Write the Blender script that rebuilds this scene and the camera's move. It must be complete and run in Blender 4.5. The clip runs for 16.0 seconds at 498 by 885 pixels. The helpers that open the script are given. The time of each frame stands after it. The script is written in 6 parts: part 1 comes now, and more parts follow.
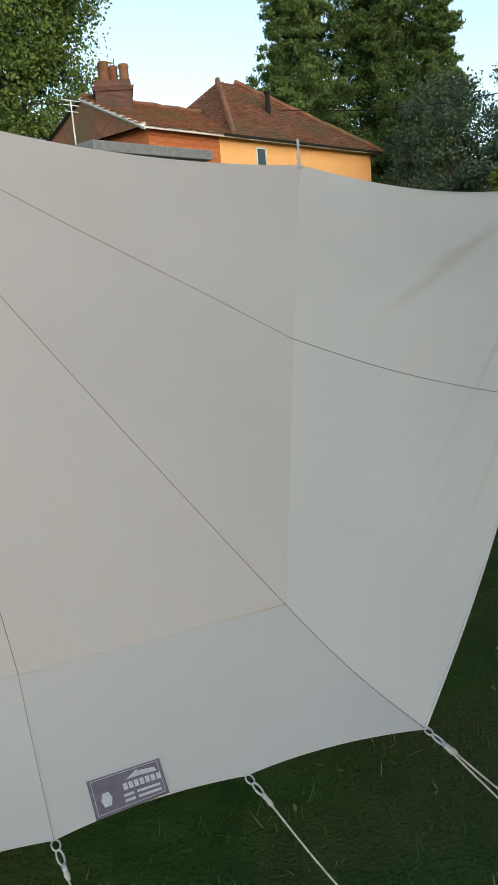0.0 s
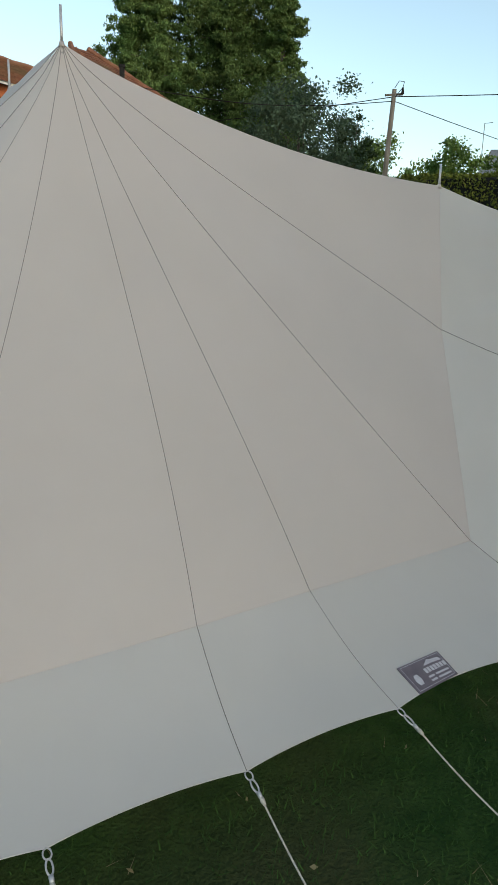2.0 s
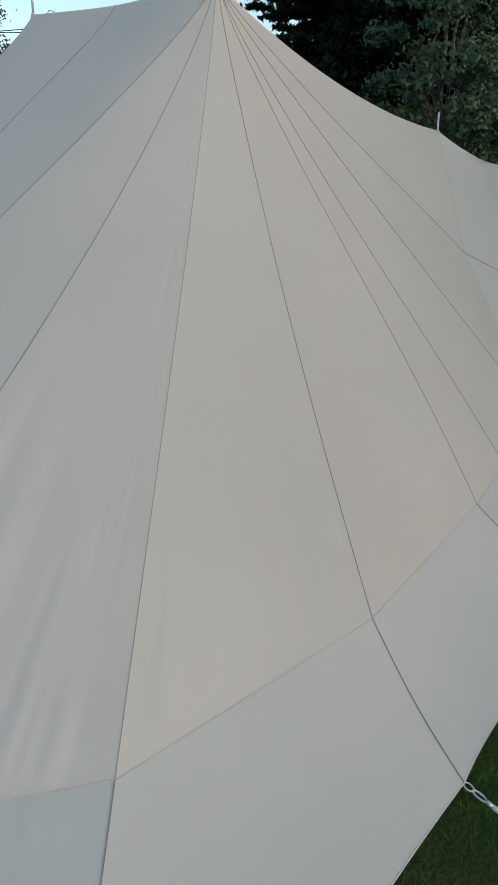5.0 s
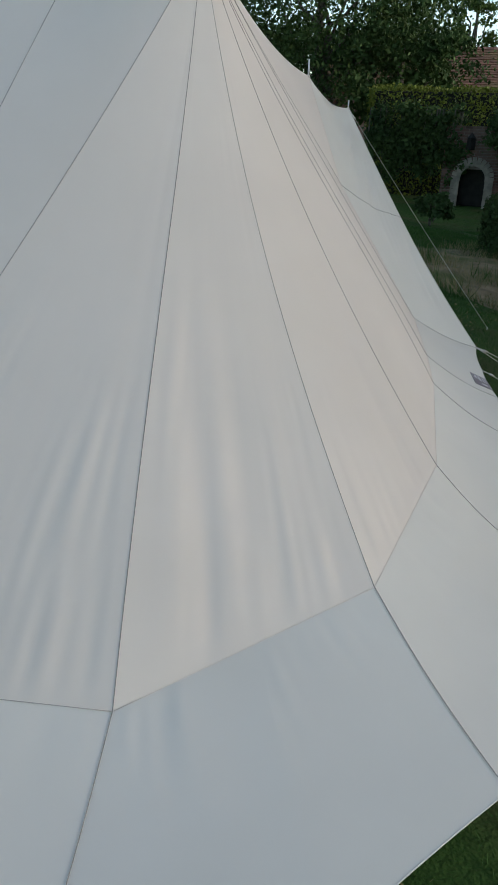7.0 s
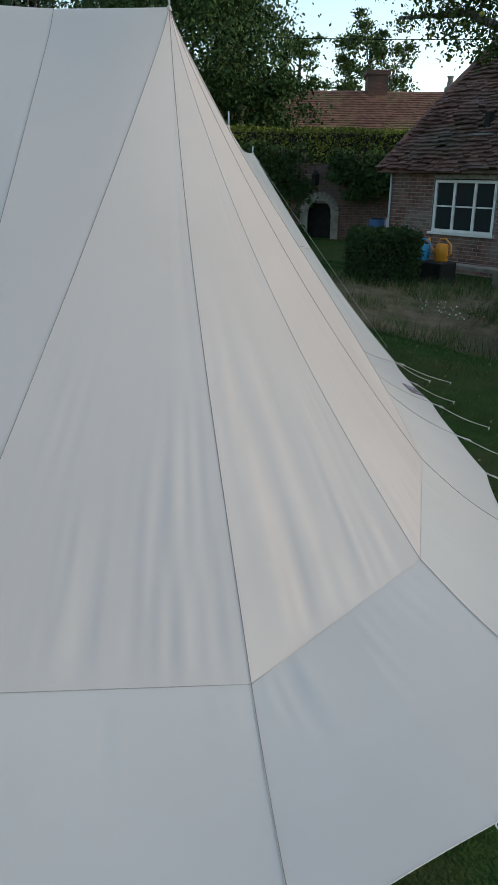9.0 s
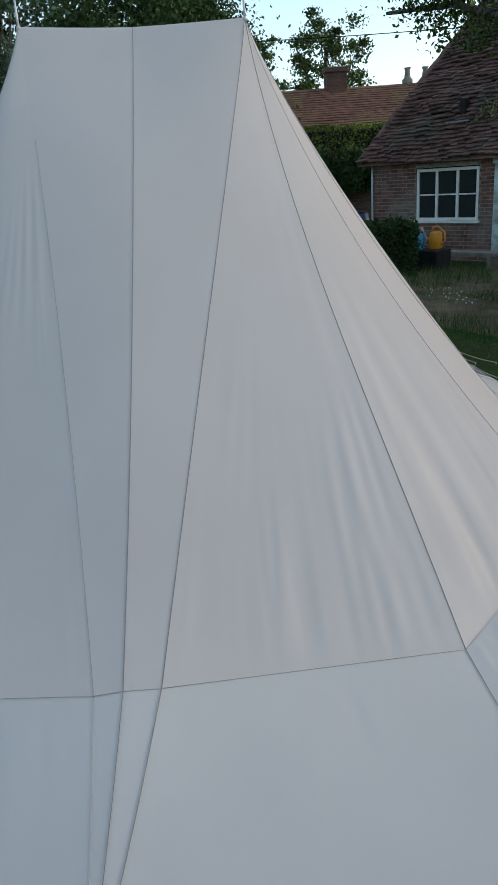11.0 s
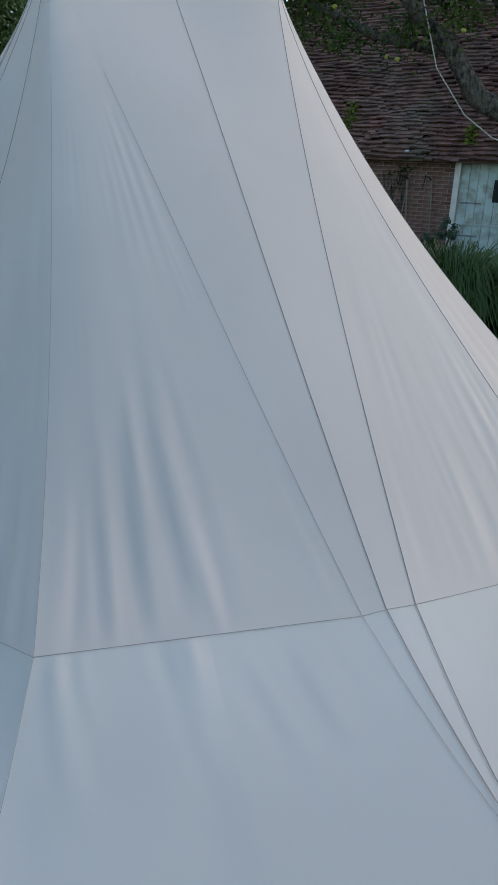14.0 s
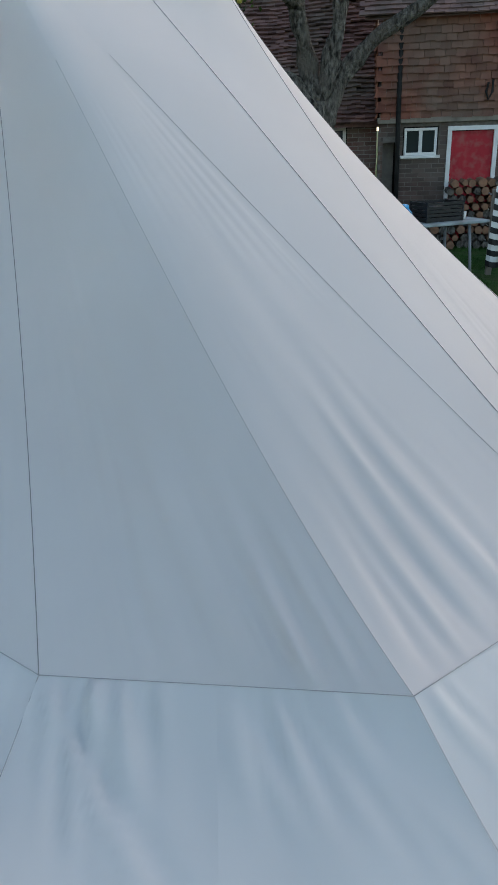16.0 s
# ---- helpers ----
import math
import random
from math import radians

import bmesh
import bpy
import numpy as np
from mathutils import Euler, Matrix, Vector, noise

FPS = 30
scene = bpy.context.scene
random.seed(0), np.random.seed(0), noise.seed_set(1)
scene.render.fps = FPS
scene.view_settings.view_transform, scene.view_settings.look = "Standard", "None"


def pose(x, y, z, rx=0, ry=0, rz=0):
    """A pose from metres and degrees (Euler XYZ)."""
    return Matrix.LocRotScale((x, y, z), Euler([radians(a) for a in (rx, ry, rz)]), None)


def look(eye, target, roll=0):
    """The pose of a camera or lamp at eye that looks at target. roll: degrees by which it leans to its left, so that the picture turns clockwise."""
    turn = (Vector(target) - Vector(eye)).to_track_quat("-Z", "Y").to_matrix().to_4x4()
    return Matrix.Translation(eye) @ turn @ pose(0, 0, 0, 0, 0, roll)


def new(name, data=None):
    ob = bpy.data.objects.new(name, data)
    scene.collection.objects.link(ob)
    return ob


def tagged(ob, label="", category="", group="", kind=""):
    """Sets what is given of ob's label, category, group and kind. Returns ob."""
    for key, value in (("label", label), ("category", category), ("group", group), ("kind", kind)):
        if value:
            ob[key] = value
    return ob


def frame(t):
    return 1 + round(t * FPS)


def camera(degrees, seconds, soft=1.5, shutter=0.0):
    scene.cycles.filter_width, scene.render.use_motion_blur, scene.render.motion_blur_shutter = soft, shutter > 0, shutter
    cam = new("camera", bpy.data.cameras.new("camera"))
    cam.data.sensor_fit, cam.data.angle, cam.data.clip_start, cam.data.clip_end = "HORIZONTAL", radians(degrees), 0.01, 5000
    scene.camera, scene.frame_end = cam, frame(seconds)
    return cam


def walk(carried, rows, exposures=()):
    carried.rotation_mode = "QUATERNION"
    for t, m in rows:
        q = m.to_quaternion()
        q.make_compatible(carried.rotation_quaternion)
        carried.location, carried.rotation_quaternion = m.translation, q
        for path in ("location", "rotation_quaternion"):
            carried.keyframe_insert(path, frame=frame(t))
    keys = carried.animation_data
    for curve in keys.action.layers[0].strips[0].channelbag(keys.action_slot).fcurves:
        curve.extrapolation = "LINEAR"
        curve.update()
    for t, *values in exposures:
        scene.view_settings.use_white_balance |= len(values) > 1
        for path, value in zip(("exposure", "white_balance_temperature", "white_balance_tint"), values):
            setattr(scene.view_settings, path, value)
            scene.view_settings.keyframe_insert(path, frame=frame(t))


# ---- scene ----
cam = camera(37.4, 16.0)
# ---- camera ----
PATH = [
    (0, (-1.278, -2.548, 2.037), (0.284, -1.380, 1.594), -4.80),
    (0.5, (-1.572, -2.309, 2.043), (0.055, -1.238, 1.591), -2.10),
    (1, (-1.853, -2.111, 2.087), (-0.179, -1.110, 1.644), 1.00),
    (1.5, (-2.030, -1.845, 2.074), (-0.296, -0.948, 1.638), 0.80),
    (2, (-2.281, -1.623, 2.099), (-0.482, -0.907, 1.600), 1.60),
    (2.5, (-2.491, -1.393, 2.125), (-0.639, -0.830, 1.620), 1.40),
    (3, (-2.520, -1.099, 2.075), (-0.628, -0.681, 1.579), 0.80),
    (3.5, (-2.695, -0.822, 2.075), (-0.778, -0.550, 1.574), 1.10),
    (4, (-2.855, -0.528, 2.120), (-0.923, -0.404, 1.619), 1.60),
    (4.2, (-2.847, -0.401, 2.093), (-0.917, -0.338, 1.574), 1.20),
    (6.3, (-2.836, 0.925, 2.044), (-1.098, 0.378, 1.260), 0.61),
    (6.5, (-2.866, 1.050, 2.024), (-1.179, 0.404, 1.249), 1.19),
    (7, (-2.961, 1.331, 2.104), (-1.347, 0.468, 1.325), 1.71),
    (7.5, (-2.821, 1.533, 2.041), (-1.229, 0.585, 1.288), 1.22),
    (8, (-2.849, 1.713, 2.086), (-1.323, 0.673, 1.366), 0.71),
    (8.5, (-2.912, 1.873, 2.123), (-1.482, 0.705, 1.434), 0.41),
    (9, (-2.895, 1.957, 2.134), (-1.469, 0.772, 1.449), 0.62),
    (9.2, (-2.882, 2.002, 2.126), (-1.443, 0.823, 1.442), 1.03),
    (11.3, (-2.578, 2.511, 2.144), (-1.182, 1.248, 1.469), -4.90),
    (11.5, (-2.554, 2.560, 2.147), (-1.206, 1.228, 1.508), -3.60),
    (12, (-2.345, 2.654, 2.051), (-1.157, 1.209, 1.343), -2.90),
    (12.5, (-2.235, 2.807, 2.068), (-1.206, 1.242, 1.366), -0.30),
    (13, (-2.132, 3.035, 2.044), (-1.117, 1.496, 1.270), 2.20),
    (13.5, (-2.049, 3.150, 2.127), (-0.975, 1.678, 1.302), 1.80),
    (14, (-1.802, 3.230, 2.040), (-0.874, 1.611, 1.322), 2.30),
    (14.5, (-1.588, 3.351, 2.029), (-0.829, 1.648, 1.306), 2.00),
    (15, (-1.334, 3.498, 2.079), (-0.764, 1.729, 1.340), 1.50),
    (15.2, (-1.222, 3.517, 2.069), (-0.716, 1.729, 1.331), 0.50),
    (15.5, (-1.027, 3.501, 2.073), (-0.589, 1.700, 1.323), -1.00),
    (15.8, (-0.833, 3.485, 2.078), (-0.462, 1.674, 1.315), -2.50),
    (16, (-0.694, 3.499, 2.065), (-0.386, 1.680, 1.293), -1.90),
]
walk(cam, [(t, look(eye, target, roll)) for t, eye, target, roll in PATH], [(0.0, 0.95, 6400, -3), (2.0, 0.68, 6350, -3), (4.2, 0.66, 6300, -3), (7.0, 0.92, 6300, -1), (9.2, 0.95, 6250, 1), (11.5, 0.88, 6100, 2), (12.5, 1.0, 6100, 2), (13.2, 1.17, 6100, 3), (14.0, 1.10, 6050, 4), (14.6, 1.18, 6120, 4), (16.0, 1.40, 6250, 5)])

# ---- light ----
SUN_AZ = radians(210.0)      # clockwise from +y: a low evening sun behind thin haze
SUN_EL = radians(16.0)
world = bpy.data.worlds.new("evening_sky")
scene.world = world
world.use_nodes = True
_nt = world.node_tree
_sky = _nt.nodes.new("ShaderNodeTexSky")
_sky.sky_type = "NISHITA"
_sky.sun_disc = False
_sky.sun_elevation = SUN_EL
_sky.sun_rotation = SUN_AZ
_sky.altitude = 100.0
_sky.air_density = 1.0
_sky.dust_density = 0.6
_sky.ozone_density = 1.5
_bg = _nt.nodes["Background"]
_bg.inputs[1].default_value = 0.15
_hs = _nt.nodes.new("ShaderNodeHueSaturation")
_hs.inputs["Saturation"].default_value = 0.74
_nt.links.new(_sky.outputs[0], _hs.inputs["Color"])
_nt.links.new(_hs.outputs[0], _bg.inputs[0])
_sd = bpy.data.lights.new("sun", "SUN")
_sd.energy = 1.25
_sd.angle = radians(60.0)
_sd.color = (1.0, 0.66, 0.50)
_sun = new("sun", _sd)
_dir = Vector((math.sin(SUN_AZ) * math.cos(SUN_EL), math.cos(SUN_AZ) * math.cos(SUN_EL), math.sin(SUN_EL)))
_sun.matrix_world = look(_dir * 50, (0, 0, 0))


# ---- materials ----
def mat(name, c1, c2=None, scale=8.0, rough=0.8, bump=0.3, bscale=60.0, metal=0.0, spec=0.3, stretch=(1, 1, 1), c3=None, s3=1.2, rnd=0.0, dist=0.01, trans=0.0):
    """Two colours mixed by noise, a third in large stains, fine relief."""
    m = bpy.data.materials.new(name)
    m.use_nodes = True
    nt = m.node_tree
    b = nt.nodes["Principled BSDF"]
    b.inputs["Roughness"].default_value = rough
    b.inputs["Metallic"].default_value = metal
    b.inputs["Specular IOR Level"].default_value = spec
    tc = nt.nodes.new("ShaderNodeTexCoord")
    mp = nt.nodes.new("ShaderNodeMapping")
    mp.inputs["Scale"].default_value = stretch
    nt.links.new(tc.outputs["Object"], mp.inputs[0])
    c2 = c2 or c1
    n1 = nt.nodes.new("ShaderNodeTexNoise")
    n1.inputs["Scale"].default_value = scale
    n1.inputs["Detail"].default_value = 5
    nt.links.new(mp.outputs[0], n1.inputs["Vector"])
    r1 = nt.nodes.new("ShaderNodeValToRGB")
    r1.color_ramp.elements[0].position, r1.color_ramp.elements[1].position = 0.35, 0.65
    r1.color_ramp.elements[0].color, r1.color_ramp.elements[1].color = (*c1, 1), (*c2, 1)
    nt.links.new(n1.outputs["Fac"], r1.inputs[0])
    out = r1.outputs[0]
    if c3:
        n2 = nt.nodes.new("ShaderNodeTexNoise")
        n2.inputs["Scale"].default_value = s3
        n2.inputs["Detail"].default_value = 3
        nt.links.new(tc.outputs["Object"], n2.inputs["Vector"])
        r2 = nt.nodes.new("ShaderNodeValToRGB")
        r2.color_ramp.elements[0].position, r2.color_ramp.elements[1].position = 0.45, 0.7
        nt.links.new(n2.outputs["Fac"], r2.inputs[0])
        mx = nt.nodes.new("ShaderNodeMix")
        mx.data_type = "RGBA"
        nt.links.new(r2.outputs[0], mx.inputs[0])
        nt.links.new(out, mx.inputs[6])
        mx.inputs[7].default_value = (*c3, 1)
        out = mx.outputs[2]
    if rnd:
        oi = nt.nodes.new("ShaderNodeObjectInfo")
        ge = nt.nodes.new("ShaderNodeNewGeometry")
        ad = nt.nodes.new("ShaderNodeMath")
        ad.operation = "ADD"
        nt.links.new(oi.outputs["Random"], ad.inputs[0])
        nt.links.new(ge.outputs["Random Per Island"], ad.inputs[1])
        mr = nt.nodes.new("ShaderNodeMapRange")
        mr.inputs["From Max"].default_value = 2.0
        mr.inputs["To Min"].default_value, mr.inputs["To Max"].default_value = 1 - rnd, 1 + rnd
        nt.links.new(ad.outputs[0], mr.inputs[0])
        hs = nt.nodes.new("ShaderNodeHueSaturation")
        nt.links.new(mr.outputs[0], hs.inputs["Value"])
        nt.links.new(out, hs.inputs["Color"])
        out = hs.outputs[0]
    nt.links.new(out, b.inputs["Base Color"])
    if bump:
        n3 = nt.nodes.new("ShaderNodeTexNoise")
        n3.inputs["Scale"].default_value = bscale
        n3.inputs["Detail"].default_value = 4
        nt.links.new(mp.outputs[0], n3.inputs["Vector"])
        bp = nt.nodes.new("ShaderNodeBump")
        bp.inputs["Strength"].default_value = bump
        bp.inputs["Distance"].default_value = dist
        nt.links.new(n3.outputs["Fac"], bp.inputs["Height"])
        nt.links.new(bp.outputs[0], b.inputs["Normal"])
    if trans:
        tr = nt.nodes.new("ShaderNodeBsdfTranslucent")
        nt.links.new(out, tr.inputs[0])
        ms = nt.nodes.new("ShaderNodeMixShader")
        ms.inputs[0].default_value = trans
        nt.links.new(b.outputs[0], ms.inputs[1])
        nt.links.new(tr.outputs[0], ms.inputs[2])
        nt.links.new(ms.outputs[0], nt.nodes["Material Output"].inputs[0])
    return m


def glass(name, tint=(0.02, 0.025, 0.03)):
    m = bpy.data.materials.new(name)
    m.use_nodes = True
    b = m.node_tree.nodes["Principled BSDF"]
    b.inputs["Base Color"].default_value = (*tint, 1)
    b.inputs["Roughness"].default_value = 0.04
    b.inputs["Specular IOR Level"].default_value = 0.7
    return m


M_ROOFCANVAS = mat("cream_canvas", (0.745, 0.705, 0.672), (0.775, 0.73, 0.697), 2.0, 0.85, 0.25, 900, c3=(0.71, 0.668, 0.636), s3=0.9, dist=0.002, spec=0.15, trans=0.38)
M_BANDCANVAS = mat("white_canvas", (0.755, 0.745, 0.715), (0.785, 0.775, 0.745), 2.0, 0.85, 0.25, 900, c3=(0.72, 0.712, 0.683), s3=1.1, dist=0.002, spec=0.15, trans=0.38)
M_SEAM = mat("dark_seam_thread", (0.20, 0.19, 0.18), (0.27, 0.255, 0.24), 200, 0.9, 0)
M_PALESEAM = mat("pale_thread_and_knee_shadow", (0.36, 0.345, 0.32), (0.41, 0.395, 0.37), 200, 0.9, 0)
M_ROPE = mat("pale_cord", (0.55, 0.54, 0.48), (0.40, 0.39, 0.33), 300, 0.9, 0.4, 900, dist=0.001)
M_STEEL = mat("galvanised_steel", (0.62, 0.62, 0.62), (0.5, 0.5, 0.5), 60, 0.45, 0.1, 300, metal=0.45)
M_POLE = mat("pole_steel", (0.5, 0.5, 0.48), (0.38, 0.37, 0.35), 40, 0.45, 0.1, 200, metal=0.7)
M_LABELGREY = mat("printed_grey_vinyl", (0.13, 0.115, 0.135), (0.16, 0.14, 0.16), 40, 0.6, 0.1, 300)
M_LABELINK = mat("printed_white", (0.55, 0.55, 0.58), (0.45, 0.45, 0.48), 80, 0.7, 0)
M_GRASS = mat("lawn", (0.022, 0.056, 0.012), (0.042, 0.084, 0.020), 9.0, 0.95, 0.9, 90, c3=(0.055, 0.068, 0.026), s3=1.3, dist=0.03, spec=0.1)
M_BLADE = mat("grass_blades", (0.024, 0.062, 0.013), (0.048, 0.098, 0.022), 3.0, 0.85, 0, rnd=0.35, spec=0.15)
M_STRAW = mat("dry_grass", (0.26, 0.225, 0.13), (0.17, 0.155, 0.075), 3.0, 0.9, 0, rnd=0.3, spec=0.1)
M_SOIL = mat("bed_soil", (0.11, 0.092, 0.06), (0.19, 0.16, 0.105), 6.0, 0.95, 0.8, 40, c3=(0.06, 0.08, 0.03), s3=2, dist=0.03, spec=0.1)
M_BARK = mat("bark", (0.028, 0.025, 0.022), (0.20, 0.185, 0.16), 24.0, 0.95, 1.0, 48, stretch=(1, 1, 0.45), c3=(0.13, 0.115, 0.095), s3=3, dist=0.06, spec=0.1)
M_LEAF = mat("broad_leaves", (0.07, 0.13, 0.026), (0.14, 0.205, 0.048), 0.6, 0.7, 0, rnd=0.45, spec=0.25)
M_LEAFDARK = mat("dark_leaves", (0.026, 0.050, 0.018), (0.052, 0.084, 0.026), 0.6, 0.8, 0, rnd=0.45, spec=0.12)
M_CONIFER = mat("cypress_foliage", (0.065, 0.12, 0.034), (0.12, 0.175, 0.055), 0.35, 0.85, 0, rnd=0.45, spec=0.1)
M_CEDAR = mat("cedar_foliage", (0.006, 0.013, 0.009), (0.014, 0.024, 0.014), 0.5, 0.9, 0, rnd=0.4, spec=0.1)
M_GREYLEAF = mat("grey_green_leaves", (0.055, 0.09, 0.055), (0.08, 0.12, 0.07), 0.6, 0.8, 0, rnd=0.35, spec=0.2)
M_HEDGE = mat("hedge_leaves", (0.09, 0.115, 0.018), (0.16, 0.185, 0.028), 0.7, 0.75, 0, rnd=0.4, spec=0.2)
M_BRICK = mat("red_brick", (0.12, 0.062, 0.050), (0.22, 0.115, 0.09), 5.0, 0.9, 0.6, 60, c3=(0.21, 0.175, 0.15), s3=1.3, rnd=0.4, dist=0.006)
M_SOOTBRICK = mat("soot_stained_brick", (0.10, 0.052, 0.04), (0.17, 0.088, 0.066), 3.0, 0.9, 0.8, 14, c3=(0.08, 0.06, 0.05), s3=1.5, stretch=(1, 1, 4), dist=0.03)
M_MORTAR = mat("lime_mortar", (0.33, 0.305, 0.265), (0.20, 0.18, 0.155), 20, 0.95, 0.5, 80, dist=0.005)
M_OLDMORTAR = mat("sooty_mortar", (0.15, 0.135, 0.115), (0.10, 0.09, 0.075), 14, 0.95, 0.5, 60, c3=(0.22, 0.20, 0.18), s3=1.1, dist=0.005)
M_OLDBRICK = mat("damp_dark_brick", (0.085, 0.05, 0.042), (0.15, 0.085, 0.068), 5.0, 0.92, 0.6, 60, c3=(0.12, 0.095, 0.08), s3=0.8, rnd=0.35, dist=0.006)
M_TILE = mat("clay_roof_tile", (0.125, 0.070, 0.060), (0.215, 0.120, 0.098), 4.0, 0.85, 0.6, 40, c3=(0.13, 0.11, 0.085), s3=0.8, rnd=0.5, dist=0.008)
M_TILERED = mat("red_roof_tile", (0.165, 0.075, 0.045), (0.26, 0.12, 0.072), 3.0, 0.85, 0.6, 30, c3=(0.15, 0.11, 0.06), s3=0.5, rnd=0.25, dist=0.01)
M_MOSSTILE = mat("mossy_roof_tile", (0.115, 0.060, 0.042), (0.19, 0.095, 0.064), 3.0, 0.9, 0.6, 30, c3=(0.15, 0.125, 0.05), s3=0.45, rnd=0.3, dist=0.01)
M_LILY = mat("strap_leaves", (0.035, 0.075, 0.02), (0.085, 0.135, 0.035), 2.0, 0.6, 0, rnd=0.4, spec=0.3)
M_TILEHUNG = mat("hung_tile", (0.14, 0.052, 0.036), (0.25, 0.10, 0.062), 4.0, 0.85, 0.5, 40, c3=(0.16, 0.12, 0.09), s3=1.0, rnd=0.35, dist=0.008)
# ochre paint, its colour lifted to carry the low sun on the wall
M_ORANGE = mat("sunlit_ochre_render", (0.86, 0.47, 0.18), (0.88, 0.50, 0.21), 1.5, 0.9, 0.3, 30, dist=0.01)
M_WEATHER = mat("red_weatherboard", (0.42, 0.13, 0.05), (0.52, 0.18, 0.07), 3.0, 0.8, 0.4, 20, stretch=(1, 1, 6), dist=0.01)
M_WHITE = mat("white_paint", (0.72, 0.72, 0.70), (0.62, 0.62, 0.58), 6.0, 0.6, 0.3, 60, dist=0.003)
M_BLUEPAINT = mat("flaking_pale_blue_paint", (0.42, 0.54, 0.54), (0.52, 0.63, 0.61), 5.0, 0.7, 0.5, 50, c3=(0.27, 0.27, 0.22), s3=5, stretch=(1, 1, 0.4), dist=0.004)
M_REDPAINT = mat("flaking_red_paint", (0.30, 0.006, 0.016), (0.36, 0.012, 0.022), 5.0, 0.5, 0.5, 50, c3=(0.30, 0.06, 0.06), s3=8, stretch=(1, 1, 0.4), dist=0.003)
M_GLASS = glass("window_glass")
# near-black: dark fittings, and painted shade inside rooms, hedges and the arch
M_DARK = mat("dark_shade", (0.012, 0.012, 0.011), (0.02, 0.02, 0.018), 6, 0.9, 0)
M_LEAD = mat("lead_sheet", (0.22, 0.23, 0.24), (0.16, 0.17, 0.18), 8, 0.6, 0.3, 40)
M_OLDWOOD = mat("weathered_wood", (0.16, 0.14, 0.11), (0.25, 0.22, 0.18), 6.0, 0.9, 0.5, 40, stretch=(1, 1, 0.15), dist=0.006)
M_STONE = mat("pale_stone", (0.17, 0.155, 0.13), (0.27, 0.25, 0.21), 6.0, 0.9, 0.6, 40, dist=0.01)
M_BLACKPL = mat("black_plastic", (0.012, 0.012, 0.013), (0.02, 0.02, 0.02), 20, 0.45, 0.1, 100)
M_BLUEBAG = mat("blue_plastic_bag", (0.03, 0.27, 0.52), (0.05, 0.34, 0.60), 8, 0.35, 0.6, 25, dist=0.02)
M_GREYPL = mat("grey_plastic", (0.42, 0.45, 0.46), (0.5, 0.52, 0.53), 10, 0.5, 0.1, 80)
M_YELLOW = mat("orange_plastic", (0.62, 0.26, 0.02), (0.68, 0.3, 0.03), 10, 0.5, 0.1, 80)
M_BLUEPL = mat("blue_plastic", (0.05, 0.28, 0.5), (0.07, 0.32, 0.55), 10, 0.45, 0.1, 80)
M_ORCHARD = mat("apple_leaves", (0.035, 0.065, 0.018), (0.095, 0.135, 0.032), 0.9, 0.75, 0, rnd=0.5, spec=0.15)
M_TABLE = mat("worn_grey_green_paint", (0.22, 0.27, 0.28), (0.30, 0.35, 0.355), 5.0, 0.6, 0.4, 50, c3=(0.17, 0.18, 0.17), s3=4, dist=0.003)
M_APPLE = mat("yellow_apple", (0.30, 0.30, 0.05), (0.36, 0.33, 0.09), 12, 0.45, 0)
M_LOGEND = mat("cut_log_ends", (0.24, 0.135, 0.08), (0.15, 0.085, 0.052), 14, 0.9, 0.4, 60, rnd=0.3)
M_BOOT = mat("dark_boot_rubber", (0.010, 0.014, 0.018), (0.018, 0.022, 0.026), 20, 0.6, 0.2, 80)


# ---- building helpers ----
def mesh_from(name, verts, faces, material, smooth=False):
    me = bpy.data.meshes.new(name)
    me.from_pydata([tuple(v) for v in verts], [], faces)
    me.materials.append(material)
    if smooth:
        me.polygons.foreach_set("use_smooth", [True] * len(me.polygons))
    me.update()
    return me


def part(name, bm, material, parent=None, label="", smooth=False):
    me = bpy.data.meshes.new(name)
    if isinstance(bm, tuple):
        me.from_pydata([tuple(v) for v in bm[0]], [], bm[1])
    else:
        bm.normal_update()
        bm.to_mesh(me)
        bm.free()
    me.materials.append(material)
    if smooth:
        me.polygons.foreach_set("use_smooth", [True] * len(me.polygons))
    me.update()
    ob = new(name, me)
    if parent is not None:
        ob.parent = parent
    if label:
        tagged(ob, label)
    return ob


def thing(name, label, category, group="", at=None, kind=""):
    e = new(name)
    if at is not None:
        e.matrix_world = at
    return tagged(e, label, category, group, kind)


def box(bm, x0, x1, y0, y1, z0, z1, bevel=0.0, m=None):
    r = bmesh.ops.create_cube(bm, size=1.0)
    vs = r["verts"]
    for v in vs:
        v.co = Vector(((x0 + x1) / 2 + v.co.x * (x1 - x0), (y0 + y1) / 2 + v.co.y * (y1 - y0), (z0 + z1) / 2 + v.co.z * (z1 - z0)))
    if bevel:
        es = list({e for v in vs for e in v.link_edges})
        g = bmesh.ops.bevel(bm, geom=es, offset=bevel, segments=2, affect="EDGES", profile=0.5)
        vs = list({v for f in g["faces"] for v in f.verts} | {v for v in vs if v.is_valid})
    if m is not None:
        for v in vs:
            v.co = m @ v.co
    return bm


def boxes(*rows, bevel=0.0):
    bm = bmesh.new()
    for r in rows:
        box(bm, *r, bevel=bevel)
    return bm


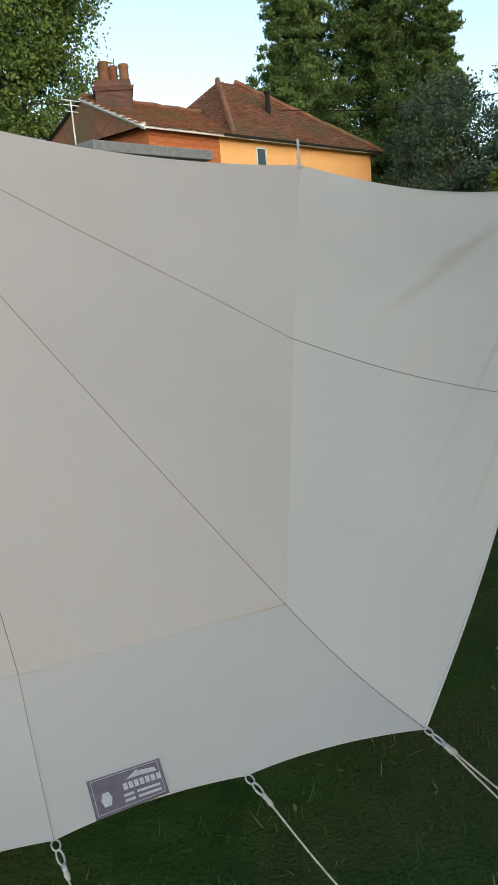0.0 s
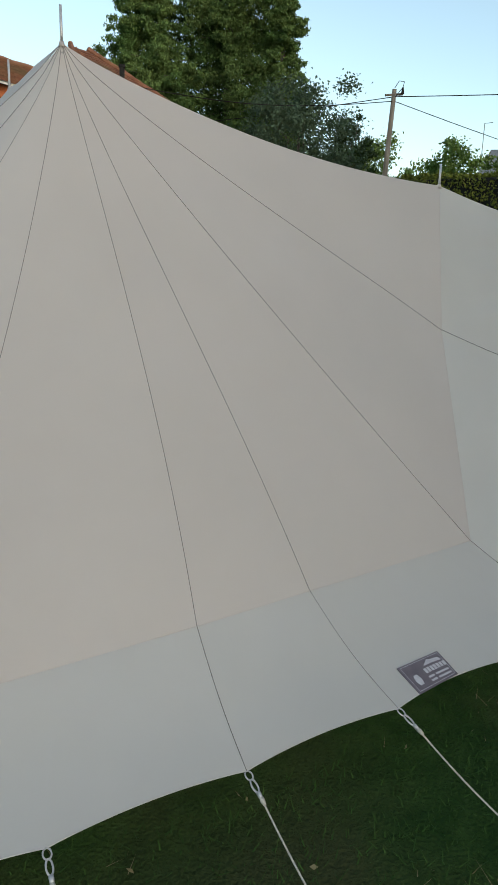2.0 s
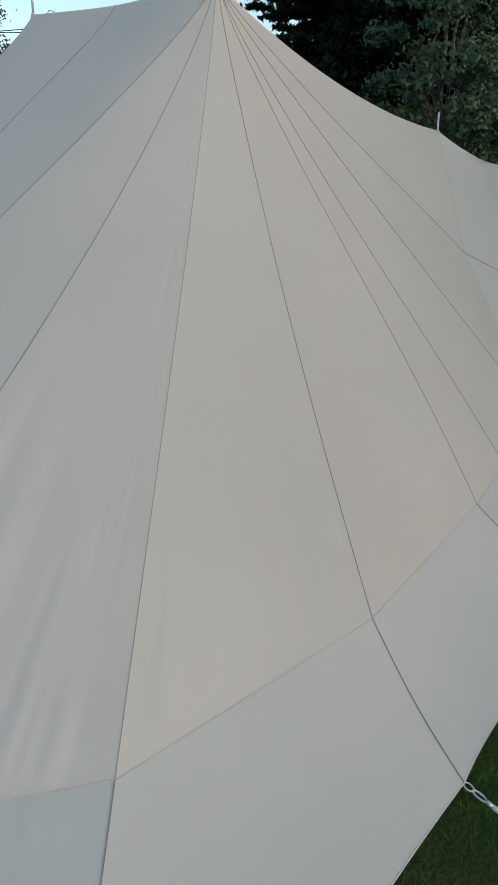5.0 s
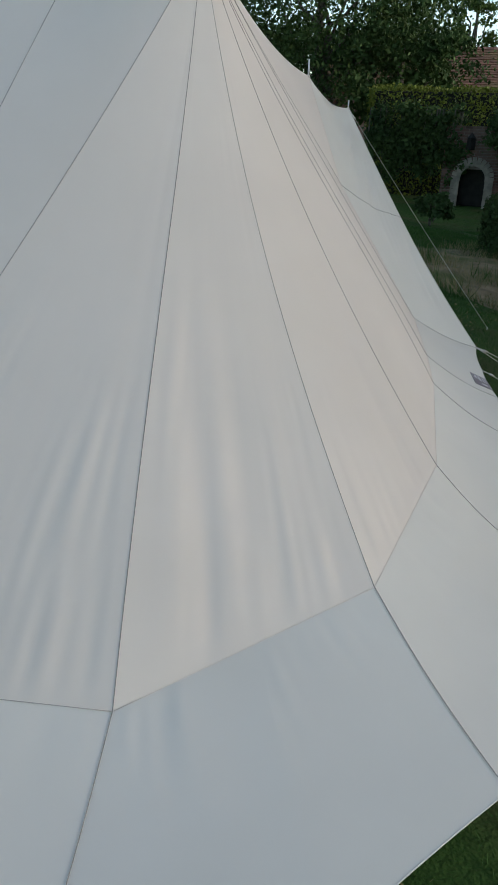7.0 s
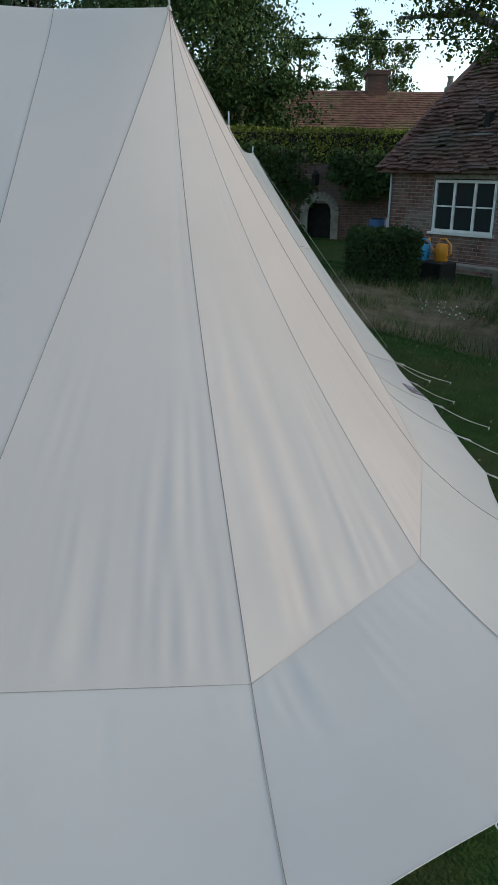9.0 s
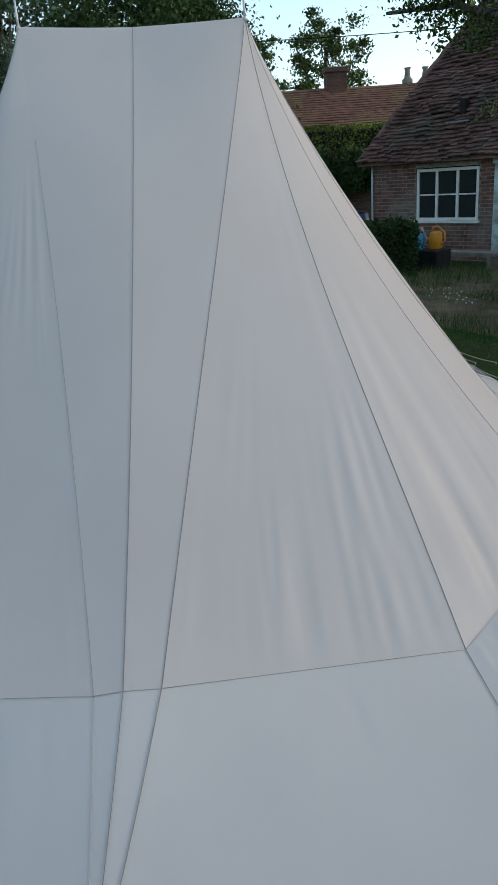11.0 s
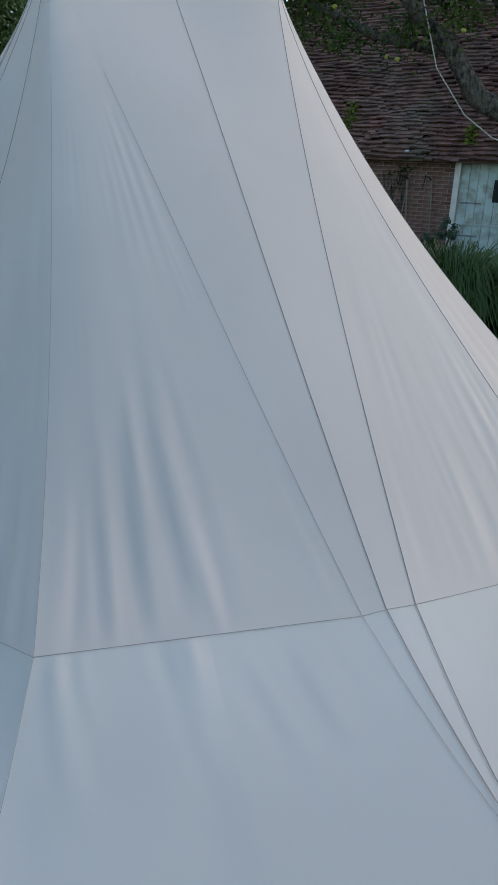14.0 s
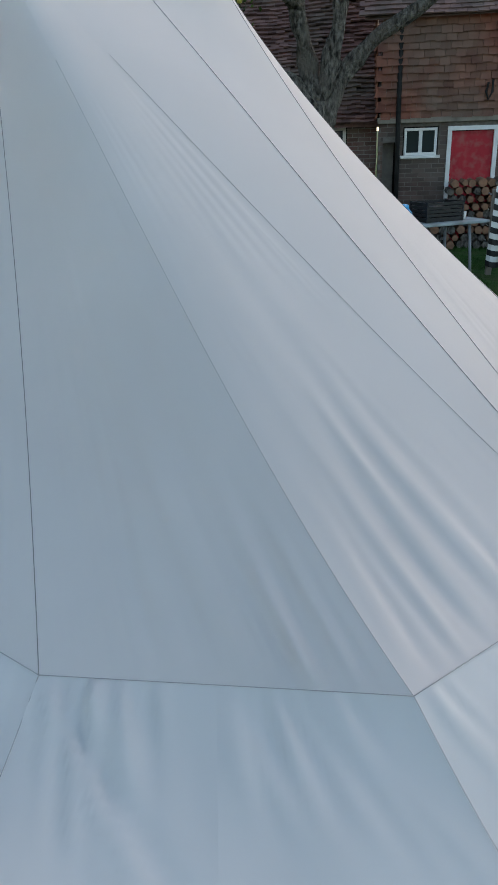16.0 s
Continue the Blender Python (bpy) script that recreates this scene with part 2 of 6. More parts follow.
def tube_data(points, radii, sides=8, closed_ends=True):
    """Vertices and faces of a tapered tube along points."""
    pts = [Vector(p) for p in points]
    verts, faces = [], []
    n = len(pts)
    up = Vector((0, 0, 1))
    prev = None
    for i, p in enumerate(pts):
        d = (pts[min(i + 1, n - 1)] - pts[max(i - 1, 0)]).normalized()
        a = prev - d * prev.dot(d) if prev is not None else d.cross(up if abs(d.z) < 0.95 else Vector((1, 0, 0)))
        a.normalize()
        prev = a
        b = d.cross(a)
        r = radii[i] if not isinstance(radii, (int, float)) else radii
        for k in range(sides):
            t = 2 * math.pi * k / sides
            verts.append(p + (a * math.cos(t) + b * math.sin(t)) * r)
    for i in range(n - 1):
        for k in range(sides):
            k2 = (k + 1) % sides
            faces.append((i * sides + k, i * sides + k2, (i + 1) * sides + k2, (i + 1) * sides + k))
    if closed_ends:
        faces.append(tuple(range(sides - 1, -1, -1)))
        faces.append(tuple((n - 1) * sides + k for k in range(sides)))
    return verts, faces


def merge(*datas):
    V, F = [], []
    for v, f in datas:
        o = len(V)
        V.extend(v)
        F.extend(tuple(i + o for i in face) for face in f)
    return V, F


def ground_z(x, y):
    """Level under the tent, dropping to a lower lawn before the cottage and rising away to the east and north."""
    cx, cy = max(-40, min(60, x)), max(-45, min(55, y))
    east = 0.04 * max(0.0, cx - 2.5)
    drop = 0.57 - 0.27 * max(0.0, min(1.0, (cx - 1.0) / 3.0))
    t = max(0.0, min(1.0, (-2.6 - cy) / 3.2))
    rest = max(0.0, min(1.0, (-5.8 - cy) / 5.5)) * (0.60 + min(east, 0.3) - drop)
    return 0.72 + east - drop * t * t * (3 - 2 * t) - rest + 0.05 * max(0.0, cy - 6.0) + 0.012 * noise.noise((x * 0.45, y * 0.45, 0))


# ---- ground ----
def build_ground():
    xs = sorted(set([-3000, -800, -300, -120, -60] + [round(-40 + 1.5 * i, 2) for i in range(72)] + [round(-5 + 0.4 * i, 2) for i in range(38)] + [90, 150, 400, 1000, 3000]))
    ys = sorted(set([-3000, -800, -300, -120, -60] + [round(-45 + 1.5 * i, 2) for i in range(70)] + [round(-11 + 0.4 * i, 2) for i in range(42)] + [90, 150, 400, 1000, 3000]))
    verts = [(x, y, ground_z(x, y)) for y in ys for x in xs]
    w = len(xs)
    faces = [(j * w + i, j * w + i + 1, (j + 1) * w + i + 1, (j + 1) * w + i) for j in range(len(ys) - 1) for i in range(w - 1)]
    g = new("ground", mesh_from("ground", verts, faces, M_GRASS, True))
    tagged(g, "uneven garden lawn of short green grass with dry patches", "lawn", kind="structure")


build_ground()


# ---- the tent ----
C2, TV, TU = Vector((0.315, 0.3685)), Vector((0.6498, 0.7601)), Vector((0.7601, -0.6498))


def tw(u, v, z):
    p = C2 + TU * u + TV * v
    return Vector((p.x, p.y, z))


PEAK_A, PEAK_B = tw(0, -0.48, 2.765), tw(0, 0.48, 2.785)
MID = (PEAK_A + PEAK_B) / 2 - Vector((0, 0, 0.018))
PORCH_A, PORCH_B = tw(1.53, -0.66, 2.395), tw(1.53, 0.78, 2.40)
FRONT_A, FRONT_B = tw(2.47, -0.80, 2.257), tw(2.47, 1.05, 2.30)
CR_A, CR_B = tw(1.39, -0.91, 1.817), tw(1.39, 1.02, 1.84)
# knees of the roof, round from the porch by the south and west to the north
KNEE = [tw(1.165, -1.406, 1.13), tw(0.445, -1.487, 1.115), tw(0.06, -1.52, 1.10), tw(-0.72, -1.535, 1.055), tw(-1.47, -1.38, 1.02), tw(-1.99, -0.87, 0.955),
        tw(-2.17, -0.11, 1.047), tw(-2.18, -0.024, 1.055), tw(-2.185, 0.042, 1.052), tw(-2.14, 0.78, 1.058), tw(-1.53, 1.27, 1.01), tw(-0.74, 1.50, 1.08), tw(0.06, 1.54, 1.12), tw(0.44, 1.51, 1.13), tw(1.17, 1.43, 1.15)]
# clips on the hem, in the same order; each knee's seam runs to the clip named by SEAM_CLIP
HEM = [tw(1.39, -1.79, 0.93), tw(0.94, -1.80, 0.925), tw(0.51, -1.85, 0.917), tw(0.04, -1.87, 0.895), tw(-0.44, -1.89, 0.886), tw(-0.89, -1.86, 0.844),
       tw(-1.40, -1.84, 0.845), tw(-1.90, -1.70, 0.86), tw(-2.30, -1.385, 0.865), tw(-2.57, -0.96, 0.87), tw(-2.72, -0.45, 0.885), tw(-2.81, -0.02, 0.90), tw(-2.73, 0.44, 0.885), tw(-2.58, 0.92, 0.87),
       tw(-2.24, 1.35, 0.86), tw(-1.86, 1.66, 0.87), tw(-1.40, 1.86, 0.89), tw(-0.89, 1.90, 0.90), tw(-0.44, 1.92, 0.92), tw(0.04, 1.90, 0.93), tw(0.51, 1.88, 0.94), tw(0.94, 1.83, 0.95), tw(1.39, 1.80, 0.95)]
SEAM_CLIP = [0, 2, 3, 5, 7, 9, 11, 11, 11, 13, 15, 17, 19, 20, 22]


# how each seam hangs, from the south porch round to the north one: hollow, S-bend, sideways bow
HANG = [(0.75, 0.0, 0.0), (0.103, 0.086, -0.007), (0.05, 0.01, -0.004), (0.063, 0.083, 0.024), (0.088, 0.13, 0.034), (0.32, 0.05, 0.013), (0.36, 0.085, -0.017), (0.229, 0.173, -0.013),
        (0.15, 0.025, -0.013), (0.045, -0.07, 0.008), (0.085, -0.052, 0.018), (0.226, -0.192, 0.019), (0.595, 0.162, 0.003), (0.36, 0.08, -0.015), (0.22, 0.10, -0.03), (0.16, 0.08, -0.02),
        (0.12, 0.0, 0.004), (0.16, 0.086, 0.007), (0.75, 0.0, 0.0)]
CHAIN_TOP = [PEAK_A] * 9 + [MID] + [PEAK_B] * 9
CHAIN_LOW = [PORCH_A, CR_A] + KNEE + [CR_B, PORCH_B]
SPAN = [(a - b).length for a, b in zip(CHAIN_LOW, CHAIN_LOW[1:])]


def on_seam(i, s):
    """The point on seam i, s = 0 at the peak and 1 at the knee."""
    a, b, (h, c, bow) = CHAIN_TOP[i], CHAIN_LOW[i], HANG[i]
    p = a.lerp(b, s)
    p.z = a.z + (b.z - a.z) * (s + h * s * (1 - s) + c * s * (1 - s) * (1 - 2 * s) + 0.018 * (1 - math.exp(-s / 0.03)) * (1 - s))
    d = (b - a).to_2d().normalized()
    p.x -= d.y * 4 * bow * s * (1 - s)
    p.y += d.x * 4 * bow * s * (1 - s)
    return p


def slope_at(i, s):
    """How the cloth runs across seam i."""
    if i == 0 or i == len(HANG) - 1:
        j = min(i, len(HANG) - 2)
        d = on_seam(j + 1, s) - on_seam(j, s)
        return d / (d.length + 1e-4)
    e0, e1 = on_seam(i, s) - on_seam(i - 1, s), on_seam(i + 1, s) - on_seam(i, s)
    d0, d1 = e0.length + 1e-4, e1.length + 1e-4
    return (e0 / d0 * d1 + e1 / d1 * d0) / (d0 + d1)


def fold(x, s, seed, L):
    """Creases of taut cloth in metres: long soft pulls towards the peak, short puckers above the knee line and a slack middle."""
    long_pull = noise.noise((x * 9.0 + s * 0.8, s * 1.1, seed)) * max(0.0, 0.25 + 1.3 * noise.noise((x * 2.3, s * 2.0, seed + 3)))
    short_pull = noise.noise((x * 21.0 - s * 2.5, s * 3.0, seed + 5)) * max(0.0, noise.noise((x * 3.1, s * 3.6, seed + 8)) + 0.1) * 1.6
    fine = noise.noise((x * 52.0 + s * 4.0, s * 7.0, seed + 21)) * max(0.0, noise.noise((x * 5.0, s * 7.0, seed + 22)) - 0.05)
    pucker = noise.noise((x * 25.0, s * 3.0, seed + 11)) * max(0.0, 0.4 + 1.2 * noise.noise((x * 3.5, 0.0, seed + 12))) * math.exp(-((1 - s) / 0.16) ** 2)
    by_seam = noise.noise((s * 34.0, x * 6.0, seed + 15)) * max(0.0, noise.noise((s * 5.0, 2.0, seed + 16))) * math.exp(-min(x, L - x) / 0.035)
    slack = noise.noise((x * 2.6, s * 3.0, seed + 13))
    return 0.012 * long_pull * s ** 2.3 + 0.0085 * short_pull * s ** 2.2 + 0.0030 * fine * s ** 2.5 + 0.0095 * pucker + 0.0045 * by_seam * s + 0.006 * slack * s * (1 - s)


def roof_panel(i, nu, nv, creases, seed, parent):
    """Cloth between seams i and i + 1: rounded across the seams near the peaks, straight along the knee line."""
    verts = []
    L = SPAN[i]
    nrm = (CHAIN_LOW[i + 1] - CHAIN_LOW[i]).cross(CHAIN_LOW[i] + CHAIN_LOW[i + 1] - CHAIN_TOP[i] - CHAIN_TOP[i + 1]).normalized()
    if nrm.z < 0:
        nrm = -nrm
    for j in range(nv + 1):
        s = j / nv
        p0, p1 = on_seam(i, s), on_seam(i + 1, s)
        here = (p1 - p0).length
        m0, m1 = slope_at(i, s) * here, slope_at(i + 1, s) * here
        soft = (0.5 if i < 9 else 0.85) * (1 - s ** 4)
        for k in range(nu + 1):
            w = k / nu
            flat = p0.lerp(p1, w)
            bent = p0 * (2 * w ** 3 - 3 * w ** 2 + 1) + m0 * (w ** 3 - 2 * w ** 2 + w) + p1 * (3 * w ** 2 - 2 * w ** 3) + m1 * (w ** 3 - w ** 2)
            p = flat.lerp(bent, soft)
            if creases:
                p += nrm * (creases * fold(w * L, s, seed, L) * min(1, 9 * w, 9 * (1 - w)) * min(1, 30 * (1 - s)))
            verts.append(p)
    n = nu + 1
    faces = [(j * n + k, (j + 1) * n + k, (j + 1) * n + k + 1, j * n + k + 1) for j in range(nv) for k in range(nu)]
    return part("roof_panel", (verts, faces), M_ROOFCANVAS, parent, "", True)


def seam_curve(name, pts, r, parent, thread=None):
    return part(name, tube_data(pts, r, 5), thread or M_SEAM, parent)


def seam_points(i, n=30, start=0.0):
    return [on_seam(i, start + (1 - start) * j / n) + Vector((0, 0, 0.001)) for j in range(n + 1)]


def build_tent():
    tent = thing("tent", "large two-poled cream and white canvas tent pitched on lawn", "tent", at=pose(0, 0, 0))
    crease = [0.1, 0.1, 0.2, 0.15, 0.25, 0.6, 1.3, 1.2, 0.3, 0.3, 1.6, 2.0, 1.8, 0.8, 0.3, 0.3, 0.2, 0.1]
    for i, c in enumerate(crease):
        wide = SPAN[i] > 0.3
        roof_panel(i, 72 if wide and c > 0.5 else 24 if wide else 6, 64 if c > 0.5 else 40, c if wide else 0.0, i * 3.1, tent)
    # the saddle between the poles and the porch
    verts, n, m = [], 24, 36
    for j in range(m + 1):
        s = j / m
        a, b = on_seam(0, s), on_seam(len(HANG) - 1, s)
        for k in range(n + 1):
            w = k / n
            verts.append(a.lerp(b, w) - Vector((0, 0, 0.035 * math.sin(math.pi * w) * (1 - s) ** 2)))
    part("roof_panel", (verts, [(j * (n + 1) + k, (j + 1) * (n + 1) + k, (j + 1) * (n + 1) + k + 1, j * (n + 1) + k + 1) for j in range(m) for k in range(n)]), M_ROOFCANVAS, tent, "", True)
    for i in range(1, len(HANG) - 1):
        seam_curve("seam", seam_points(i, start=0.25 if i in (10, 11) else 0.0), 0.0006 if i in (10, 11) else 0.0010, tent, M_PALESEAM if i in (6, 10, 11) else None)
    # lower band: each bay between two clips, hem drawn in between them
    clip_u = [(SEAM_CLIP[i], KNEE[i]) for i in range(len(KNEE))]

    def knee_at(c):
        """The place on the knee line above clip position c."""
        for (c0, p0), (c1, p1) in zip(clip_u, clip_u[1:]):
            if c1 > c0 and c0 <= c <= c1:
                return p0.lerp(p1, (c - c0) / (c1 - c0))
        return clip_u[-1][1]

    for c in range(len(HEM) - 1):
        n, m = 36, 20
        verts, faces = [], []
        a0, a1 = knee_at(c), knee_at(c + 1)
        if SEAM_CLIP.count(c) > 1:
            a0 = KNEE[8]
        if SEAM_CLIP.count(c + 1) > 1:
            a1 = KNEE[6]
        mid_in = ((a0 + a1) - (HEM[c] + HEM[c + 1])) / 2
        amount = 0.010 if 12 <= c <= 17 else 0.002 if c >= 5 else 0.0015
        slack = 2.4 if 14 <= c <= 17 else 1.0
        for j in range(m + 1):
            s = j / m
            for i in range(n + 1):
                w = i / n
                a, b = a0.lerp(a1, w), HEM[c].lerp(HEM[c + 1], w) + mid_in * (0.008 if c > 4 else 0.04) * math.sin(math.pi * w) ** 0.8
                p = a.lerp(b, s)
                p.z -= 0.02 * math.sin(math.pi * s)
                big = noise.noise((w * 1.6 + s * 1.3, s * 0.9 - w * 0.4, c * 1.7 + 2.0)) * slack
                gate = max(0.0, 0.35 + 1.6 * noise.noise((w * 2.2, s * 1.4, c * 5.1)))
                pucker = noise.noise((w * 11 + s * 4, s * 2.2, c * 2.7)) * (1 - s) ** 2.2 * slack ** 0.5
                across = 1 - w - 1.05 * s
                diagonal = (0.014 * math.exp(-(across / 0.06) ** 2) - 0.012 * math.exp(-((across - 0.11) / 0.06) ** 2) + 0.006 * math.exp(-((across + 0.16) / 0.05) ** 2)) * (1 - s) ** 0.7 if c == 14 else 0.0
                p.z += amount * (0.9 * big + 0.3 * noise.noise((p.x * 5, p.y * 5, 3.0)) + 2.9 * gate * pucker) * min(1, 14 * s, 5 * (1 - s)) * min(1, 8 * w, 8 * (1 - w))
                p.z += diagonal * min(1, 14 * s, 5 * (1 - s))
                verts.append(p)
        faces = [(j * (n + 1) + i, (j + 1) * (n + 1) + i, (j + 1) * (n + 1) + i + 1, j * (n + 1) + i + 1) for j in range(m) for i in range(n)]
        part("lower_panel", (verts, faces), M_BANDCANVAS, tent, "", True)
        edge = verts[-(n + 1):]
        part("hem", tube_data([p + Vector((0, 0, 0.0)) for p in edge], 0.0018, 6), M_BANDCANVAS, tent, "", True)
    # the gusset between the two seams that meet at the middle clip
    verts, n, m = [], 6, 16
    for j in range(m + 1):
        q = j / m
        for i in range(n + 1):
            w = i / n
            k0 = KNEE[6].lerp(KNEE[7], w * 2) if w < 0.5 else KNEE[7].lerp(KNEE[8], w * 2 - 1)
            p = k0.lerp(HEM[11], q)
            p.z -= 0.02 * math.sin(math.pi * q)
            verts.append(p)
    faces = [(j * (n + 1) + i, (j + 1) * (n + 1) + i, (j + 1) * (n + 1) + i + 1, j * (n + 1) + i + 1) for j in range(m) for i in range(n)]
    part("lower_panel", (verts, faces), M_BANDCANVAS, tent, "", True)
    for i, kn in enumerate(KNEE):
        b = HEM[SEAM_CLIP[i]]
        pts = []
        for j in range(15):
            s = j / 14
            p = kn.lerp(b, s)
            p.z += 0.002 - 0.02 * math.sin(math.pi * s)
            pts.append(p)
        seam_curve("seam", pts, 0.0006 if i in (8, 9) else 0.0010, tent, M_PALESEAM if i in (1, 8, 9, 10) else None)
    # from the sixth knee on, the grey colour also paints the seam's thin shadow
    for i in range(len(KNEE) - 1):
        pts = [KNEE[i].lerp(KNEE[i + 1], j / 8) + Vector((0, 0, 0.002)) for j in range(9)]
        part("knee_seam", tube_data(pts, 0.0009, 5), M_PALESEAM if i > 4 else M_ROOFCANVAS, tent, "", True)
    # porch sides and porch roof
    for kn, cr, po, hm, fr, sd in ((KNEE[0], CR_A, PORCH_A, HEM[0], FRONT_A, 61), (KNEE[-1], CR_B, PORCH_B, HEM[-1], FRONT_B, 67)):
        n, m = 70, 60
        verts = []
        for j in range(m + 1):
            s = j / m
            for i in range(n + 1):
                w = i / n
                a = kn.lerp(cr, w / 0.6) if w < 0.6 else cr.lerp(po, (w - 0.6) / 0.4)
                b = hm.lerp(fr, w) - Vector((0, 0, 0.14 * math.sin(math.pi * w))) - TV.to_3d() * (0.05 * math.sin(math.pi * w) * (1 if sd == 61 else -1))
                p = a.lerp(b, s)
                p.z -= 0.02 * math.sin(math.pi * s) * (1 - w) ** 4
                hang = 0.05 * math.sin(math.pi * s) * w ** 1.5
                d = Vector((0, 0, -1)) * hang
                turn, far = math.atan2(1.02 - s, 1.02 - w), math.hypot(1 - s, 1 - w)
                pull = noise.noise((turn * 10, far * 1.2, sd)) + 0.6 * noise.noise((turn * 23, far * 1.6, sd + 1))
                d += TV.to_3d() * (0.045 * pull * math.exp(-((far - 0.5) / 0.28) ** 2) * min(1, 6 * s, 6 * (1 - s), 5 * w))
                verts.append(p + d)
        faces = [(j * (n + 1) + i, (j + 1) * (n + 1) + i, (j + 1) * (n + 1) + i + 1, j * (n + 1) + i + 1) for j in range(m) for i in range(n)]
        part("porch_side", (verts, faces), M_BANDCANVAS, tent, "white canvas wing of the porch with slack folds", True)
        part("hem", tube_data(verts[-(n + 1):], 0.004, 6), M_BANDCANVAS, tent, "", True)
        pts = [verts[j * (n + 1) + int(n * 0.6)] + Vector((0, 0, 0.003)) for j in range(m + 1)]
        seam_curve("seam", pts, 0.0012, tent)
        pts = [verts[i] + Vector((0, 0, 0.001)) for i in range(n + 1)]
        part("knee_seam", tube_data(pts, 0.001, 5), M_ROOFCANVAS, tent, "", True)
    n, m = 30, 20
    verts = []
    for j in range(m + 1):
        s = j / m
        for i in range(n + 1):
            w = i / n
            p = PORCH_A.lerp(PORCH_B, w).lerp(FRONT_A.lerp(FRONT_B, w), s)
            p.z -= 0.05 * math.sin(math.pi * s) * (1 + 1.6 * math.sin(math.pi * w)) + 0.05 * math.sin(math.pi * w)
            verts.append(p)
    faces = [(j * (n + 1) + i, (j + 1) * (n + 1) + i, (j + 1) * (n + 1) + i + 1, j * (n + 1) + i + 1) for j in range(m) for i in range(n)]
    part("porch_roof", (verts, faces), M_BANDCANVAS, tent, "white canvas porch roof", True)
    # poles
    for top, over in ((PEAK_A, 0.115), (PEAK_B, 0.115), (PORCH_A, 0.085), (PORCH_B, 0.085), (FRONT_A, 0.05), (FRONT_B, 0.05)):
        g = ground_z(top.x, top.y)
        pole = part("pole", tube_data([(top.x, top.y, g - 0.03), (top.x, top.y, top.z - 0.03)], 0.014, 10), M_POLE, tent, "", True)
        part("spike", tube_data([(top.x, top.y, top.z - 0.03), (top.x, top.y, top.z + over)], [0.0055, 0.0045], 8), M_STEEL, pole, "thin steel spike through the canvas", True)
        part("cap_patch", tube_data([(top.x, top.y, top.z - 0.012), (top.x, top.y, top.z + 0.005)], [0.012, 0.007], 12), M_ROOFCANVAS, tent, "", True)
    # maker's label stitched on the band
    lc = 1
    k0, k1, h0, h1 = knee_at(lc), knee_at(lc + 1), HEM[lc], HEM[lc + 1]
    pull = ((k0 + k1) - (h0 + h1)) / 2 * 0.04

    def band(w, q):
        p = k0.lerp(k1, w).lerp(h0.lerp(h1, w) + pull * math.sin(math.pi * w) ** 0.8, q)
        return p - Vector((0, 0, 0.02 * math.sin(math.pi * q)))

    def on_band(u, v):
        """Where on the band the plan point u, v lies."""
        best, step, at = None, 0.25, (0.5, 0.5)
        goal = tw(u, v, 0).to_2d()
        for _ in range(12):
            cand = [(at[0] + a * step, at[1] + b * step) for a in (-1, 0, 1) for b in (-1, 0, 1)]
            at = min(cand, key=lambda q: (band(min(1, max(0, q[0])), q[1]).to_2d() - goal).length)
            step *= 0.6
        return Vector(at)

    a, b, c, d = on_band(0.585, -1.743), on_band(0.752, -1.722), on_band(0.762, -1.805), on_band(0.60, -1.832)
    out = (band(0.6, 0.7) - band(0.5, 0.7)).cross(band(0.5, 0.8) - band(0.5, 0.7)).normalized()
    out = out if out.z > 0 else -out

    def lp(x, y, h=0.0030):
        q = a.lerp(b, x).lerp(d.lerp(c, x), y)
        return band(q.x, q.y) + out * h

    lab = part("label", ([lp(0, 0), lp(1, 0), lp(1, 1), lp(0, 1), lp(0, 0, 0.001), lp(1, 0, 0.001), lp(1, 1, 0.001), lp(0, 1, 0.001)],
               [(0, 1, 2, 3), (4, 5, 1, 0), (5, 6, 2, 1), (6, 7, 3, 2), (7, 4, 0, 3)]), M_LABELGREY, tent, "printed grey-purple maker's label with white shapes")
    V, F = [], []

    def ink(*quad):
        o = len(V)
        V.extend(lp(x, y, 0.0042) for x, y in quad)
        F.append(tuple(range(o, o + len(quad))))

    ink((0.50, 0.30), (0.66, 0.12), (0.74, 0.25), (0.70, 0.30))
    ink((0.72, 0.30), (0.68, 0.16), (0.90, 0.20), (0.93, 0.32))
    for k in range(7):
        x = 0.44 + 0.076 * k
        ink((x, 0.38), (x + 0.058, 0.38), (x + 0.058, 0.56), (x, 0.56))
    for y in (0.66, 0.80):
        for x0, x1 in ((0.42, 0.56), (0.60, 0.92)):
            ink((x0, y), (x1, y), (x1, y + 0.07), (x0, y + 0.07))
    for x0, y0, x1, y1 in ((0.04, 0.05, 0.96, 0.065), (0.04, 0.93, 0.96, 0.945), (0.04, 0.05, 0.047, 0.945), (0.953, 0.05, 0.96, 0.945)):
        ink((x0, y0), (x1, y0), (x1, y1), (x0, y1))
    ink((0.16, 0.44), (0.24, 0.44), (0.27, 0.62), (0.24, 0.80), (0.15, 0.80), (0.12, 0.62))
    part("print", (V, F), M_LABELINK, lab)
    return tent


build_tent()


